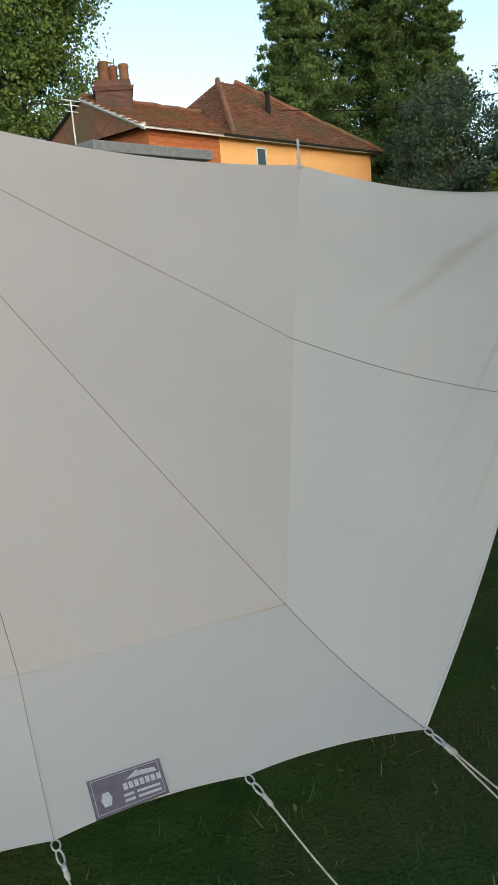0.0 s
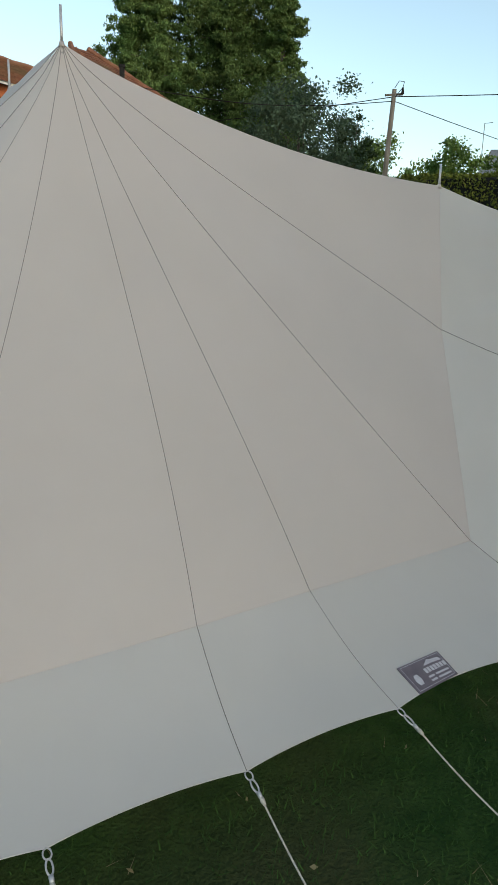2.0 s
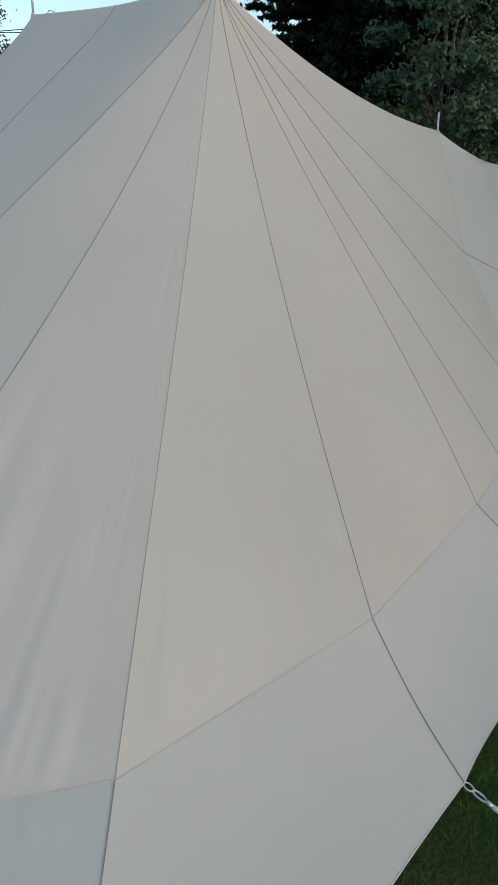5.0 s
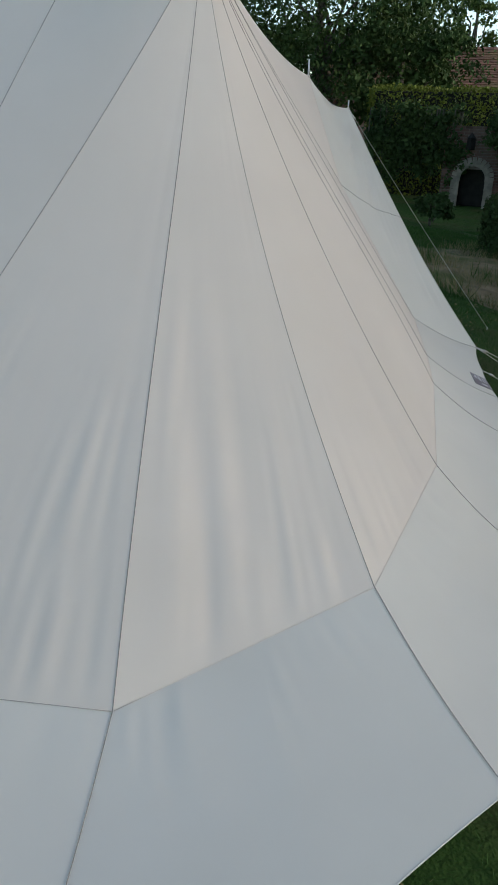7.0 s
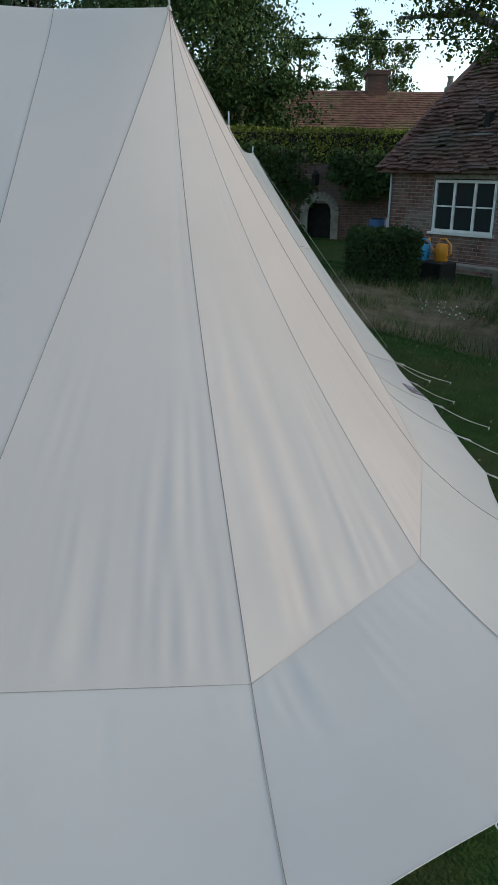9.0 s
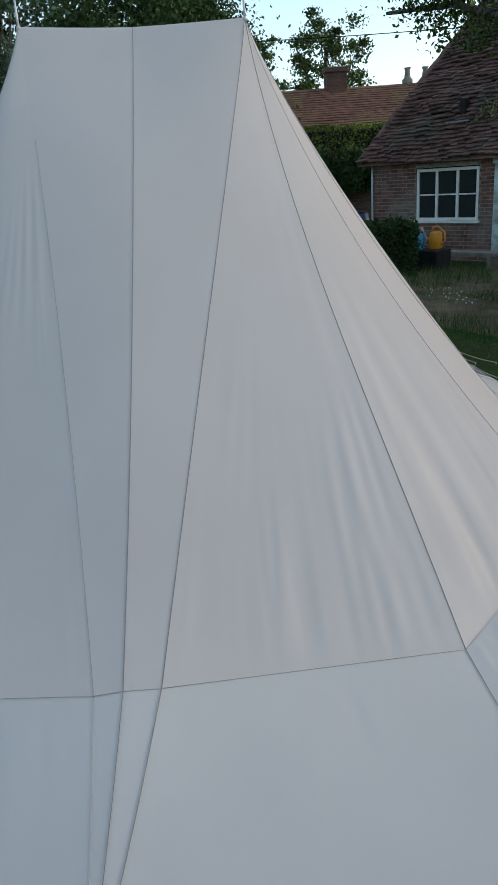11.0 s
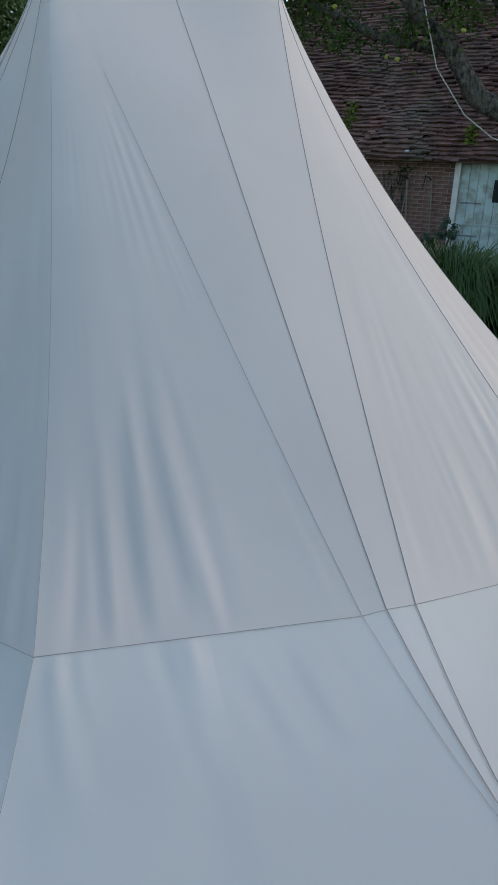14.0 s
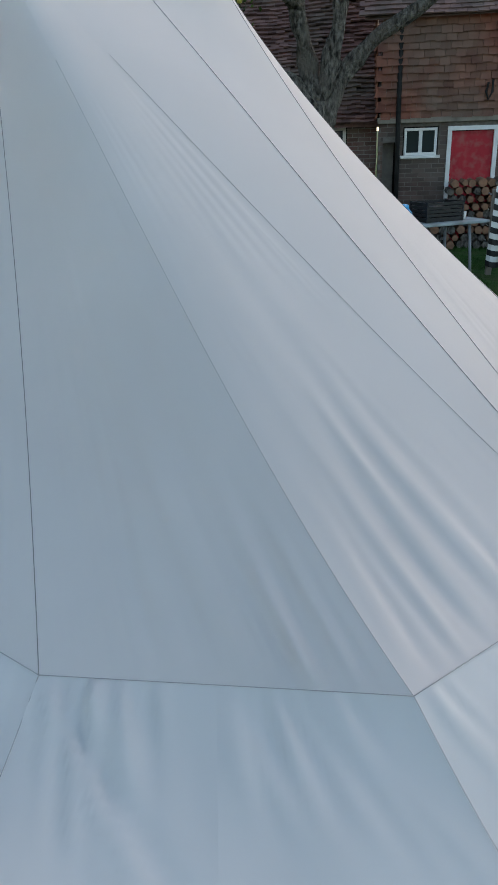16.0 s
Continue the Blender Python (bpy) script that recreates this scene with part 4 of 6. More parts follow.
def build_wing():
    wg = thing("tile_hung_wing", "two-storey wing with hung clay tiles over brick", "house", at=pose(0, 0, 0))
    Y = -10.57
    ops = [(-1.80, -1.20, 1.62, 2.10), (-2.78, -1.96, -0.3, 2.08), (-1.12, -0.86, -0.3, 1.86)]
    wall = part("front_wall", wall_with_openings(-7.0, -0.78, Y - 0.28, Y - 0.012, -0.5, 2.32, ops), M_OLDMORTAR, wg)
    part("side_wall", boxes((-1.05, -0.79, -13.5, Y - 0.2, -0.5, 3.75)), M_OLDMORTAR, wg)
    part("upper_wall", boxes((-7.0, -0.80, Y - 0.25, Y - 0.02, 2.32, 3.80)), M_OLDWOOD, wg)
    # same painted darkness behind the wing's door and window
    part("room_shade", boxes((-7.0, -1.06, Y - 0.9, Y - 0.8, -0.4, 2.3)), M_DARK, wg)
    bricks_joined(brick_cells(-7.0, -0.78, -0.3, 2.25, ops), Y - 0.02, 0.012, M_OLDBRICK, wall, seed=21)
    V, F = tile_rows(Vector((-0.8, Y, 2.25)), Vector((-1, 0, 0)), Vector((0, 0.04, 1)).normalized(), 6.2, 1.60, 0.17, 0.115, 31, wave=0.02, thick=0.014, rough=0.012)
    part("jetty_beam", boxes((-7.0, -0.75, Y - 0.05, Y + 0.05, 2.16, 2.26), bevel=0.01), M_OLDWOOD, wg)
    tagged(part("hung_tiles", (V, F), M_TILEHUNG, wg), kind="stuff")
    V, F = tile_rows(Vector((-0.77, -11.6, 2.25)), Vector((0, 1, 0)), Vector((0.04, 0, 1)).normalized(), 1.05, 1.6, 0.17, 0.115, 33, wave=0.02, thick=0.014, rough=0.012)
    tagged(part("hung_tiles", (V, F), M_TILEHUNG, wg), kind="stuff")
    up = Vector((0, -1, 1.0)).normalized()
    bm = bmesh.new()
    bm.faces.new([bm.verts.new(p) for p in (Vector((-7.2, Y + 0.25, 3.72)), Vector((-0.5, Y + 0.25, 3.72)), Vector((-0.5, Y - 4.0, 7.97)), Vector((-7.2, Y - 4.0, 7.97)))])
    rf = part("roof", bm, M_TILE, wg)
    V, F = tile_rows(Vector((-7.2, Y + 0.27, 3.75)), Vector((1, 0, 0)), up, 6.7, 3.0, 0.17, 0.105, 35, wave=0.03)
    tagged(part("tiles", (V, F), M_TILE, rf), kind="stuff")
    window(wg, -1.78, -1.22, Y, 1.64, 2.08, 2, 1, M_WHITE, fw=0.045)
    fr = part("door_frame", boxes((-2.02, -1.95, Y - 0.1, Y + 0.03, 0.0, 2.02), (-2.79, -2.72, Y - 0.1, Y + 0.03, 0.0, 2.02), (-2.79, -1.95, Y - 0.1, Y + 0.03, 2.02, 2.09), bevel=0.005), M_WHITE, wg, "white painted door frame")
    part("red_door", boxes((-2.72, -2.02, Y - 0.09, Y - 0.04, 0.0, 2.01), bevel=0.006), M_REDPAINT, fr, "plain bright red door")
    part("downpipe", tube_data([(-1.10, Y + 0.07, 3.6), (-1.10, Y + 0.07, 2.4), (-1.13, Y + 0.05, 0.3)], 0.04, 8), M_DARK, wg, "dark drainpipe", True)
    part("iron_tie", tube_data([(-2.62, Y + 0.07, 2.78), (-2.62, Y + 0.08, 2.6), (-2.56, Y + 0.08, 2.48), (-2.52, Y + 0.08, 2.6), (-2.55, Y + 0.07, 2.74)], 0.02, 6), M_DARK, wg, "", True)


build_cottage()
build_wing()


# ---- the farmhouse behind the tent ----
def build_farmhouse():
    h = thing("farmhouse", "ochre-rendered and red-boarded house with red tile roof", "house", at=pose(0, 0, 0))
    a = Vector((20.8, 17.7, 0))
    d = (Vector((36.7, 16.0, 0)) - a).normalized()
    n = Vector((d.y, -d.x, 0))      # outward, towards the garden
    L, D = 16.0, 7.0
    rot = Matrix(((d.x, -n.x, 0, a.x), (d.y, -n.y, 0, a.y), (0, 0, 1, 0), (0, 0, 0, 1)))

    def P(x, y, z):
        return rot @ Vector((x, y, z))

    def bx(name, rows, m, parent, label="", bevel=0.0):
        bm = bmesh.new()
        for r in rows:
            box(bm, *r, bevel=bevel, m=rot)
        return part(name, bm, m, parent, label)

    ez = 7.75
    bx("board_wall", [(0.2, 4.1, 0.0, 0.3, 1.5, ez)], M_WEATHER, h, "red painted weatherboard wall")
    for k in range(12):
        bx("board", [(0.2, 4.1, -0.03, 0.0, ez - 0.22 * (k + 1), ez - 0.22 * k - 0.02)], M_WEATHER, h)
    bx("render_wall", [(4.1, 15.7, 0.0, 0.3, 1.5, ez)], M_ORANGE, h, "smooth ochre-orange rendered wall with low sun in its colour")
    bx("end_wall", [(0.2, 0.5, 0.3, D, 1.5, ez + 0.1)], M_WEATHER, h)
    bx("end_wall", [(15.4, 15.7, 0.3, D, 1.5, ez)], M_WEATHER, h)
    bx("rear_wall", [(0.2, 15.7, D - 0.3, D, 1.5, ez)], M_ORANGE, h)
    w = bx("window", [(6.4, 7.1, -0.05, 0.02, 6.55, 6.63), (6.4, 7.1, -0.05, 0.02, 7.42, 7.5), (6.4, 6.48, -0.05, 0.02, 6.63, 7.42), (7.02, 7.1, -0.05, 0.02, 6.63, 7.42)], M_WHITE, h, "small pale framed upper window")
    bx("pane", [(6.48, 7.02, -0.02, 0.01, 6.63, 7.42)], M_GLASS, w)
    bx("fascia", [(-0.2, 16.1, -0.42, -0.36, ez - 0.08, ez + 0.06)], M_WHITE, h, "pale fascia board and gutter")
    bx("gutter", [(4.0, 16.1, -0.52, -0.42, ez - 0.04, ez + 0.05)], M_DARK, h)
    # roofs: low gabled part and a higher hipped part
    verts = [P(-0.3, -0.45, ez), P(8.6, -0.45, ez), P(8.6, 3.2, 9.45), P(-0.3, 3.2, 9.45), P(-0.3, D, ez), P(8.6, D, ez)]
    r1 = part("low_roof", (verts, [(0, 1, 2, 3), (3, 2, 5, 4), (0, 3, 4)]), M_TILERED, h)
    ux, up1 = d.copy(), (P(0, 3.2, 9.45) - P(0, -0.45, ez)).normalized()
    V, F = tile_rows(P(-0.3, -0.45, ez), ux, up1, 9.0, 4.05, 0.30, 0.19, 71, wave=0.03, thick=0.02)
    tagged(part("tiles", (V, F), M_TILERED, r1), kind="stuff")
    ap0, ap1 = P(8.2, 3.6, 11.15), P(9.4, 3.6, 11.2)
    verts = [P(4.6, -0.45, ez), P(16.2, -0.45, ez), ap1, ap0, P(16.2, D + 0.4, ez), P(4.6, D + 0.4, ez)]
    r2 = part("hip_roof", (verts, [(0, 1, 2, 3), (1, 4, 2), (4, 5, 3, 2), (5, 0, 3)]), M_TILERED, h, "higher hipped roof of weathered red tiles")
    up2 = (P(8.8, 3.6, 11.18) - P(8.8, -0.45, ez)).normalized()
    top = 5.3
    V, F = tile_rows(P(4.6, -0.45, ez), ux, up2, 11.6, top, 0.30, 0.19, 73, lambda x, y: 3.6 * y / top < x + 0.1 and x < 11.7 - 6.8 * y / top, wave=0.04, thick=0.02)
    tagged(part("tiles", (V, F), M_TILERED, r2), kind="stuff")
    upl = (ap0 - P(4.6, 3.6, ez)).normalized()
    V, F = tile_rows(P(4.6, D, ez), -(P(0, 1, 0) - P(0, 0, 0)), upl, 7.4, 4.8, 0.30, 0.19, 74, lambda x, y: 3.6 * y / 4.9 < x < 7.4 - 3.8 * y / 4.9, wave=0.03, thick=0.02)
    tagged(part("tiles", (V, F), M_TILERED, r2), kind="stuff")
    for q0, q1 in ((P(16.2, -0.45, ez), ap1), (P(4.6, -0.45, ez), ap0), (P(-0.3, 3.2, 9.45), P(6.4, 3.2, 9.45))):
        pts = [q0.lerp(q1, k / 14) + Vector((0, 0, 0.06 + 0.02 * ((k * 7) % 3))) for k in range(15)]
        part("ridge_tiles", tube_data(pts, 0.13, 7), M_TILERED, r2)
    bx("barge_board", [(-0.36, -0.28, -0.5, -0.3, ez - 0.1, ez + 0.1)], M_WHITE, h)
    for y0, z0, y1, z1 in ((-0.5, ez, 3.2, 9.45), (D, ez, 3.2, 9.45)):
        part("barge_board", tube_data([P(-0.34, y0, z0 - 0.08), P(-0.34, y1, z1 - 0.08)], 0.09, 4), M_WHITE if y0 < 0 else M_DARK, h)
    # flue and chimney
    fl = part("flue_pipe", tube_data([P(9.3, 1.5, 9.0), P(9.3, 1.5, 10.3)], 0.12, 12), M_DARK, h, "black metal flue pipe", True)
    part("cowl", tube_data([P(9.3, 1.5, 10.3), P(9.3, 1.5, 10.42)], [0.16, 0.16], 12), M_DARK, fl)
    ch = part("chimney", tube_data([P(0.9, 2.6, 8.6), P(0.9, 2.6, 9.75)], 1.02, 4), M_SOOTBRICK, h, "square red brick chimney stack")
    part("corbel", tube_data([P(0.9, 2.6, 9.55), P(0.9, 2.6, 9.72), P(0.9, 2.6, 9.74), P(0.9, 2.6, 9.95)], [1.1, 1.16, 1.02, 1.0], 4), M_SOOTBRICK, ch)
    for k, dy in ((0.45, -0.1), (1.15, 0.2), (1.35, -0.25), (0.7, 0.3)):
        part("chimney_pot", tube_data([P(k, 2.6 + dy, 9.9), P(k, 2.6 + dy, 10.1), P(k, 2.6 + dy, 10.55), P(k, 2.6 + dy, 10.62), P(k, 2.6 + dy, 10.7)], [0.22, 0.20, 0.19, 0.23, 0.19], 12), M_TILERED, ch, "terracotta chimney pot" if k == 0.45 else "", True)
    part("aerial", tube_data([P(1.35, 2.9, 9.9), P(1.35, 2.9, 11.05)], 0.02, 5), M_DARK, ch)
    am = part("aerial_mast", tube_data([P(-1.25, 2.6, 6.0), P(-1.25, 2.6, 9.15)], 0.03, 6), M_WHITE, h, "pale television aerial mast", True)
    for z, w in ((9.12, 0.42), (8.95, 0.36), (8.72, 0.30)):
        part("aerial_bar", tube_data([P(-1.25 - w, 2.6, z), P(-1.25 + w, 2.6, z)], 0.018, 5), M_WHITE, am)
    # lean-to in front of the gable
    lt = thing("lean_to", "grey flat-roofed timber lean-to beside the house", "outbuilding", at=pose(0, 0, 0))
    bx("wall", [(-3.6, 1.4, -1.6, -0.2, 1.5, 6.4)], M_OLDWOOD, lt)
    bx("roof", [(-3.9, 1.7, -1.9, -0.05, 6.4, 6.75)], M_LEAD, lt, "weathered grey roof edge", 0.03)


build_farmhouse()


def build_far_cottage():
    """Row house with two stacks beyond the hedge."""
    c = thing("far_cottage", "distant dark-roofed house with brick chimneys", "house", at=pose(56, 1.0, 3.0))
    part("wall", boxes((-0.0, 8, -9, 3.0, -1, 5.2)), M_BRICK, c)
    V = [Vector((-0.5, 3.4, 5.0)), Vector((-0.5, -9.4, 5.0)), Vector((4, -9.4, 7.2)), Vector((4, 3.0, 7.2)), Vector((8.5, 3.4, 5.0)), Vector((8.5, -9.4, 5.0))]
    r = part("roof", (V, [(0, 1, 2, 3), (3, 2, 5, 4), (0, 3, 4), (1, 5, 2)]), M_LEAD, c, "dark slate roof")
    for y, z in ((0.6, 8.3), (-1.6, 7.9)):
        s = part("chimney", boxes((3.3, 4.5, y - 0.42, y + 0.42, 6.2, z), (3.2, 4.6, y - 0.5, y + 0.5, z - 0.25, z - 0.05)), M_SOOTBRICK, c)
        part("chimney_pot", tube_data([(3.9, y, z), (3.9, y, z + 0.7)], [0.2, 0.16], 10), M_TILERED, s, "", True)
    part("aerial", tube_data([(3.5, 3.6, 6.5), (3.5, 3.6, 9.0), (3.5, 3.0, 9.05)], 0.03, 5), M_LEAD, c)


build_far_cottage()


def build_barn():
    """Long house with a mossy red roof beyond the hedge and garden wall."""
    b = thing("long_house", "long house with mossy red tile roof and chimney", "house", at=pose(0, 0, 0))
    a, d = Vector((31.9, -20.85, 0)), Vector((-0.62, -0.785, 0)).normalized()
    n = Vector((-0.785, 0.62, 0)).normalized()
    bm = bmesh.new()
    rot = Matrix(((d.x, -n.x, 0, a.x), (d.y, -n.y, 0, a.y), (0, 0, 1, 0), (0, 0, 0, 1)))
    box(bm, 0, 19.5, 0, 6, -2, 4.2, m=rot)
    part("wall", bm, M_BRICK, b)
    P = lambda x, y, z: rot @ Vector((x, y, z))
    V = [P(-0.3, -0.4, 4.0), P(20, -0.4, 4.0), P(20, 3, 6.2), P(-0.3, 3, 6.35), P(20, 6.4, 4.0), P(-0.3, 6.4, 4.0)]
    r = part("roof", (V, [(0, 1, 2, 3), (3, 2, 4, 5), (0, 3, 5), (1, 4, 2)]), M_MOSSTILE, b)
    V, F = tile_rows(P(-0.3, -0.4, 4.0), d, (P(0, 3, 6.35) - P(0, -0.4, 4.0)).normalized(), 20.2, 4.1, 0.34, 0.22, 91, wave=0.03, thick=0.02)
    tagged(part("tiles", (V, F), M_MOSSTILE, r), kind="stuff")
    ch = bmesh.new()
    box(ch, 11.0, 12.1, 2.5, 3.5, 5.5, 7.05, 0.02, rot)
    box(ch, 10.9, 12.2, 2.4, 3.6, 7.05, 7.3, 0.02, rot)
    part("chimney", ch, M_SOOTBRICK, b, "broad red brick chimney")
    for x in (15.6, 16.6):
        part("chimney_pot", tube_data([P(x, 3, 6.2), P(x, 3, 6.5), P(x, 3, 6.6), P(x, 3, 6.95), P(x, 3, 7.1)], [0.3, 0.3, 0.18, 0.14, 0.2], 10), M_STONE, b, "pale chimney pot", True)


build_barn()


# ---- trees, hedges, poles and wires ----
conifer("cypress", "tall dense green cypress behind the ochre house", 42.6, 23.8, 22.0, 4.3, M_CONIFER, 101, layers=62, per=125, leaf=0.085, power=0.5, tip=0.10, gaps=0.22)
conifer("cypress", "tall dense green cypress beside another cypress", 46.0, 19.8, 24.0, 5.4, M_CONIFER, 102, layers=64, per=130, leaf=0.09, power=0.5, tip=0.10, gaps=0.22)
conifer("cypress", "slender cypress with an open feathery top", 47.0, 16.4, 18.5, 3.3, M_CONIFER, 103, layers=54, per=95, leaf=0.085, power=0.7, tip=0.05, gaps=0.34, cs=0.10)
broad_tree("ash_tree", "leafy green broadleaf tree beside the chimney", 25.0, 31.0, 17.5, 4.9, 3.0, M_LEAF, 104, 330, 240, 0.12)
broad_tree("willow", "grey-green bushy tree below the cypresses", 38.0, 12.0, 8.4, 3.5, 0.6, M_GREYLEAF, 105, 130, 260, 0.10)
broad_tree("shrub_tree", "thin shrubby tree with open airy twigs", 40.0, 9.6, 7.2, 1.4, 1.2, M_LEAFDARK, 106, 60, 180, 0.065)
broad_tree("field_tree", "distant round green tree past the hedge", 46.0, 5.2, 6.4, 2.4, 0.8, M_LEAF, 107, 60, 160, 0.12)
broad_tree("field_tree", "distant low green tree past the hedge", 52.0, 3.3, 5.6, 2.2, 0.8, M_LEAF, 108, 50, 140, 0.12)
broad_tree("field_tree", "distant tree in a line along the field", 60.0, 14.0, 8.0, 4.2, 0.6, M_LEAF, 120, 70, 120, 0.16)
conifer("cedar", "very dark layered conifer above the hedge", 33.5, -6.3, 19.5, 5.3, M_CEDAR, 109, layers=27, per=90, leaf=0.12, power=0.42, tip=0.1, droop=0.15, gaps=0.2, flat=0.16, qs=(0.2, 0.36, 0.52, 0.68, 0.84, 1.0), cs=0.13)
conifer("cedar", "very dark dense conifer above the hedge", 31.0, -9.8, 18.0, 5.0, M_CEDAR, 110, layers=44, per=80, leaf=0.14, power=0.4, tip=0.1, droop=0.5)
broad_tree("apple_tree", "apple tree with pale dusty leaves and fruit", 11.6, -4.55, 5.5, 1.3, 0.9, M_GREYLEAF, 111, 80, 170, 0.06, 0.10)
hedge("hedge", "tall clipped yellow-green hedge along the boundary", 21.5, 4.5, 17.6, -9.0, 4.35, 1.1, M_HEDGE, 112, 0.06, 340)
broad_tree("oak_tree", "dark oak with open crown beyond the porch", 22.3, -14.6, 9.8, 4.7, 1.2, M_LEAFDARK, 113, 170, 330, 0.085)
broad_tree("oak_tree", "dark bushy oak behind the hedge", 20.0, -16.6, 6.6, 2.3, 0.8, M_LEAFDARK, 114, 70, 170, 0.10)
broad_tree("poplar", "distant thin-crowned tree behind the red roof", 32.5, -37.2, 10.8, 2.7, 2.6, M_ORCHARD, 115, 52, 170, 0.12)
broad_tree("poplar", "distant slight tree beside the dark oak", 36.0, -34.4, 10.0, 2.0, 2.6, M_ORCHARD, 116, 40, 150, 0.12)
hedge("hedge", "clipped yellow-green hedge above the brick wall", 17.2, -13.3, 12.6, -19.2, 3.35, 0.9, M_HEDGE, 117, 0.05, 520)


def ivy(label, x0, y0, x1, y1, z_top, drop, material, seed, leaf=0.07, n=90):
    """Ivy spilling over a wall: clumps hanging to uneven depths along a line, on bare stems."""
    rng = np.random.default_rng(seed)
    a, b = np.array([x0, y0]), np.array([x1, y1])
    out = np.array([b[1] - a[1], a[0] - b[0]]) / np.linalg.norm(b - a)
    out = out if out[0] < 0 else -out
    t = thing("ivy", label, "ivy", at=pose(x0, y0, 0))
    cen, stems = [], []
    for k in range(n):
        f = rng.random()
        reach = drop * (0.45 + 0.75 * noise.noise((f * 6.0, seed, 0.0)) + 0.25 * rng.random())
        q = rng.random() ** 0.8
        xy = (b - a) * f + out * rng.uniform(0.05, 0.25)
        cen.append(np.array([xy[0], xy[1], z_top - max(0.1, reach) * q]))
        if k % 8 == 0:
            stems.append(tube_data([(xy[0], xy[1], z_top), (xy[0] + 0.05, xy[1], z_top - reach * 0.6), (xy[0], xy[1], z_top - max(0.2, reach))], [0.02, 0.015, 0.006], 5))
    part("stem", merge(*stems), M_BARK, t)
    lv = new("leaves", leaf_mesh("leaves", clump_points(cen, rng.uniform(0.14, 0.34, n), 70, rng, 0.9), leaf, material, seed))
    lv.parent = t


ivy("dark ivy smothering the end of the wall", 15.6, -12.2, 13.75, -14.1, 2.75, 2.6, M_LEAFDARK, 118, 0.07, 170)
ivy("green ivy hanging over the garden wall", 12.6, -15.2, 11.7, -16.1, 2.6, 1.6, M_ORCHARD, 121, 0.07, 80)
ivy("dark ivy hanging over the old brick wall", 13.0, -14.25, 11.0, -16.2, 2.6, 1.7, M_LEAFDARK, 123, 0.06, 130)
hedge("box_bush", "clipped dark green box bush by the cottage", 5.20, -6.90, 4.75, -7.68, 1.25, 0.85, M_LEAFDARK, 119, 0.035, 2600)


def build_pole_line():
    x, y = 36.6, 7.0
    g = ground_z(x, y)
    p = thing("telegraph_pole", "weathered wooden telegraph pole with wires", "pole", at=pose(0, 0, 0))
    part("pole", tube_data([(x, y + 0.1, g - 0.3), (x + 0.05, y - 0.28, 10.05)], [0.16, 0.11], 10), M_OLDWOOD, p, "", True)
    part("cross_arm", tube_data([(x - 0.2, y + 0.1, 9.75), (x + 0.3, y - 0.65, 9.85)], 0.06, 6), M_OLDWOOD, p)
    part("insulator", tube_data([(x, y - 0.7, 9.8), (x, y - 0.7, 10.1)], [0.08, 0.04], 8), M_DARK, p)
    part("dropper_hoop", tube_data([(x, y - 0.35, 9.7), (x, y - 0.7, 10.1), (x, y - 0.75, 10.35), (x, y - 0.5, 10.4), (x, y - 0.3, 10.1)], 0.018, 5), M_DARK, p)

    def wire(name, a, b, dip, r):
        a, b = Vector(a), Vector(b)
        pts = [a.lerp(b, k / 20) - Vector((0, 0, dip * math.sin(math.pi * k / 20))) for k in range(21)]
        tagged(part(name, tube_data(pts, r, 5), M_DARK), "thin dark overhead wire strung between poles", "wire", "overhead wires")

    wire("overhead_wire", (x, y - 0.3, 9.7), (34.5, -12.0, 9.35), 0.2, 0.022)
    wire("overhead_wire", (x, y - 0.3, 9.5), (58, -8, 7.2), 0.3, 0.02)
    wire("overhead_wire", (x, y - 0.3, 9.7), (44, 36, 10.2), 0.5, 0.022)
    wire("overhead_wire", (x, y - 0.3, 9.5), (30.6, 18.0, 9.6), 0.5, 0.02)
    wire("overhead_wire", (21.5, -13.5, 6.5), (6.0, -26.0, 6.1), 0.15, 0.014)


build_pole_line()


def build_dead_tree():
    x, y = 32.6, -2.3
    t = thing("dead_tree", "bare pale dead tree trunk with one upright limb", "tree", at=pose(0, 0, 0))
    part("trunk", tube_data([(x, y, ground_z(x, y) - 0.2), (x, y, 5.5), (x - 0.05, y + 0.05, 7.3)], [0.2, 0.17, 0.14], 9), M_BARK, t, "", True)
    part("limb", tube_data([(x, y + 0.05, 7.2), (x, y + 0.55, 8.0), (x, y + 0.68, 8.6), (x, y + 0.62, 10.0), (x, y + 0.80, 11.6)], [0.12, 0.11, 0.08, 0.06, 0.035], 8), M_BARK, t, "", True)
    part("limb", tube_data([(x, y, 7.2), (x, y - 0.45, 7.9)], [0.14, 0.05], 7), M_BARK, t, "", True)
    broad_tree("thorn_bush", "loose thorn bush behind the dead trunk", x + 1.6, y - 0.3, 6.0, 1.9, 1.6, M_LEAFDARK, 130, 45, 60, 0.15)


build_dead_tree()


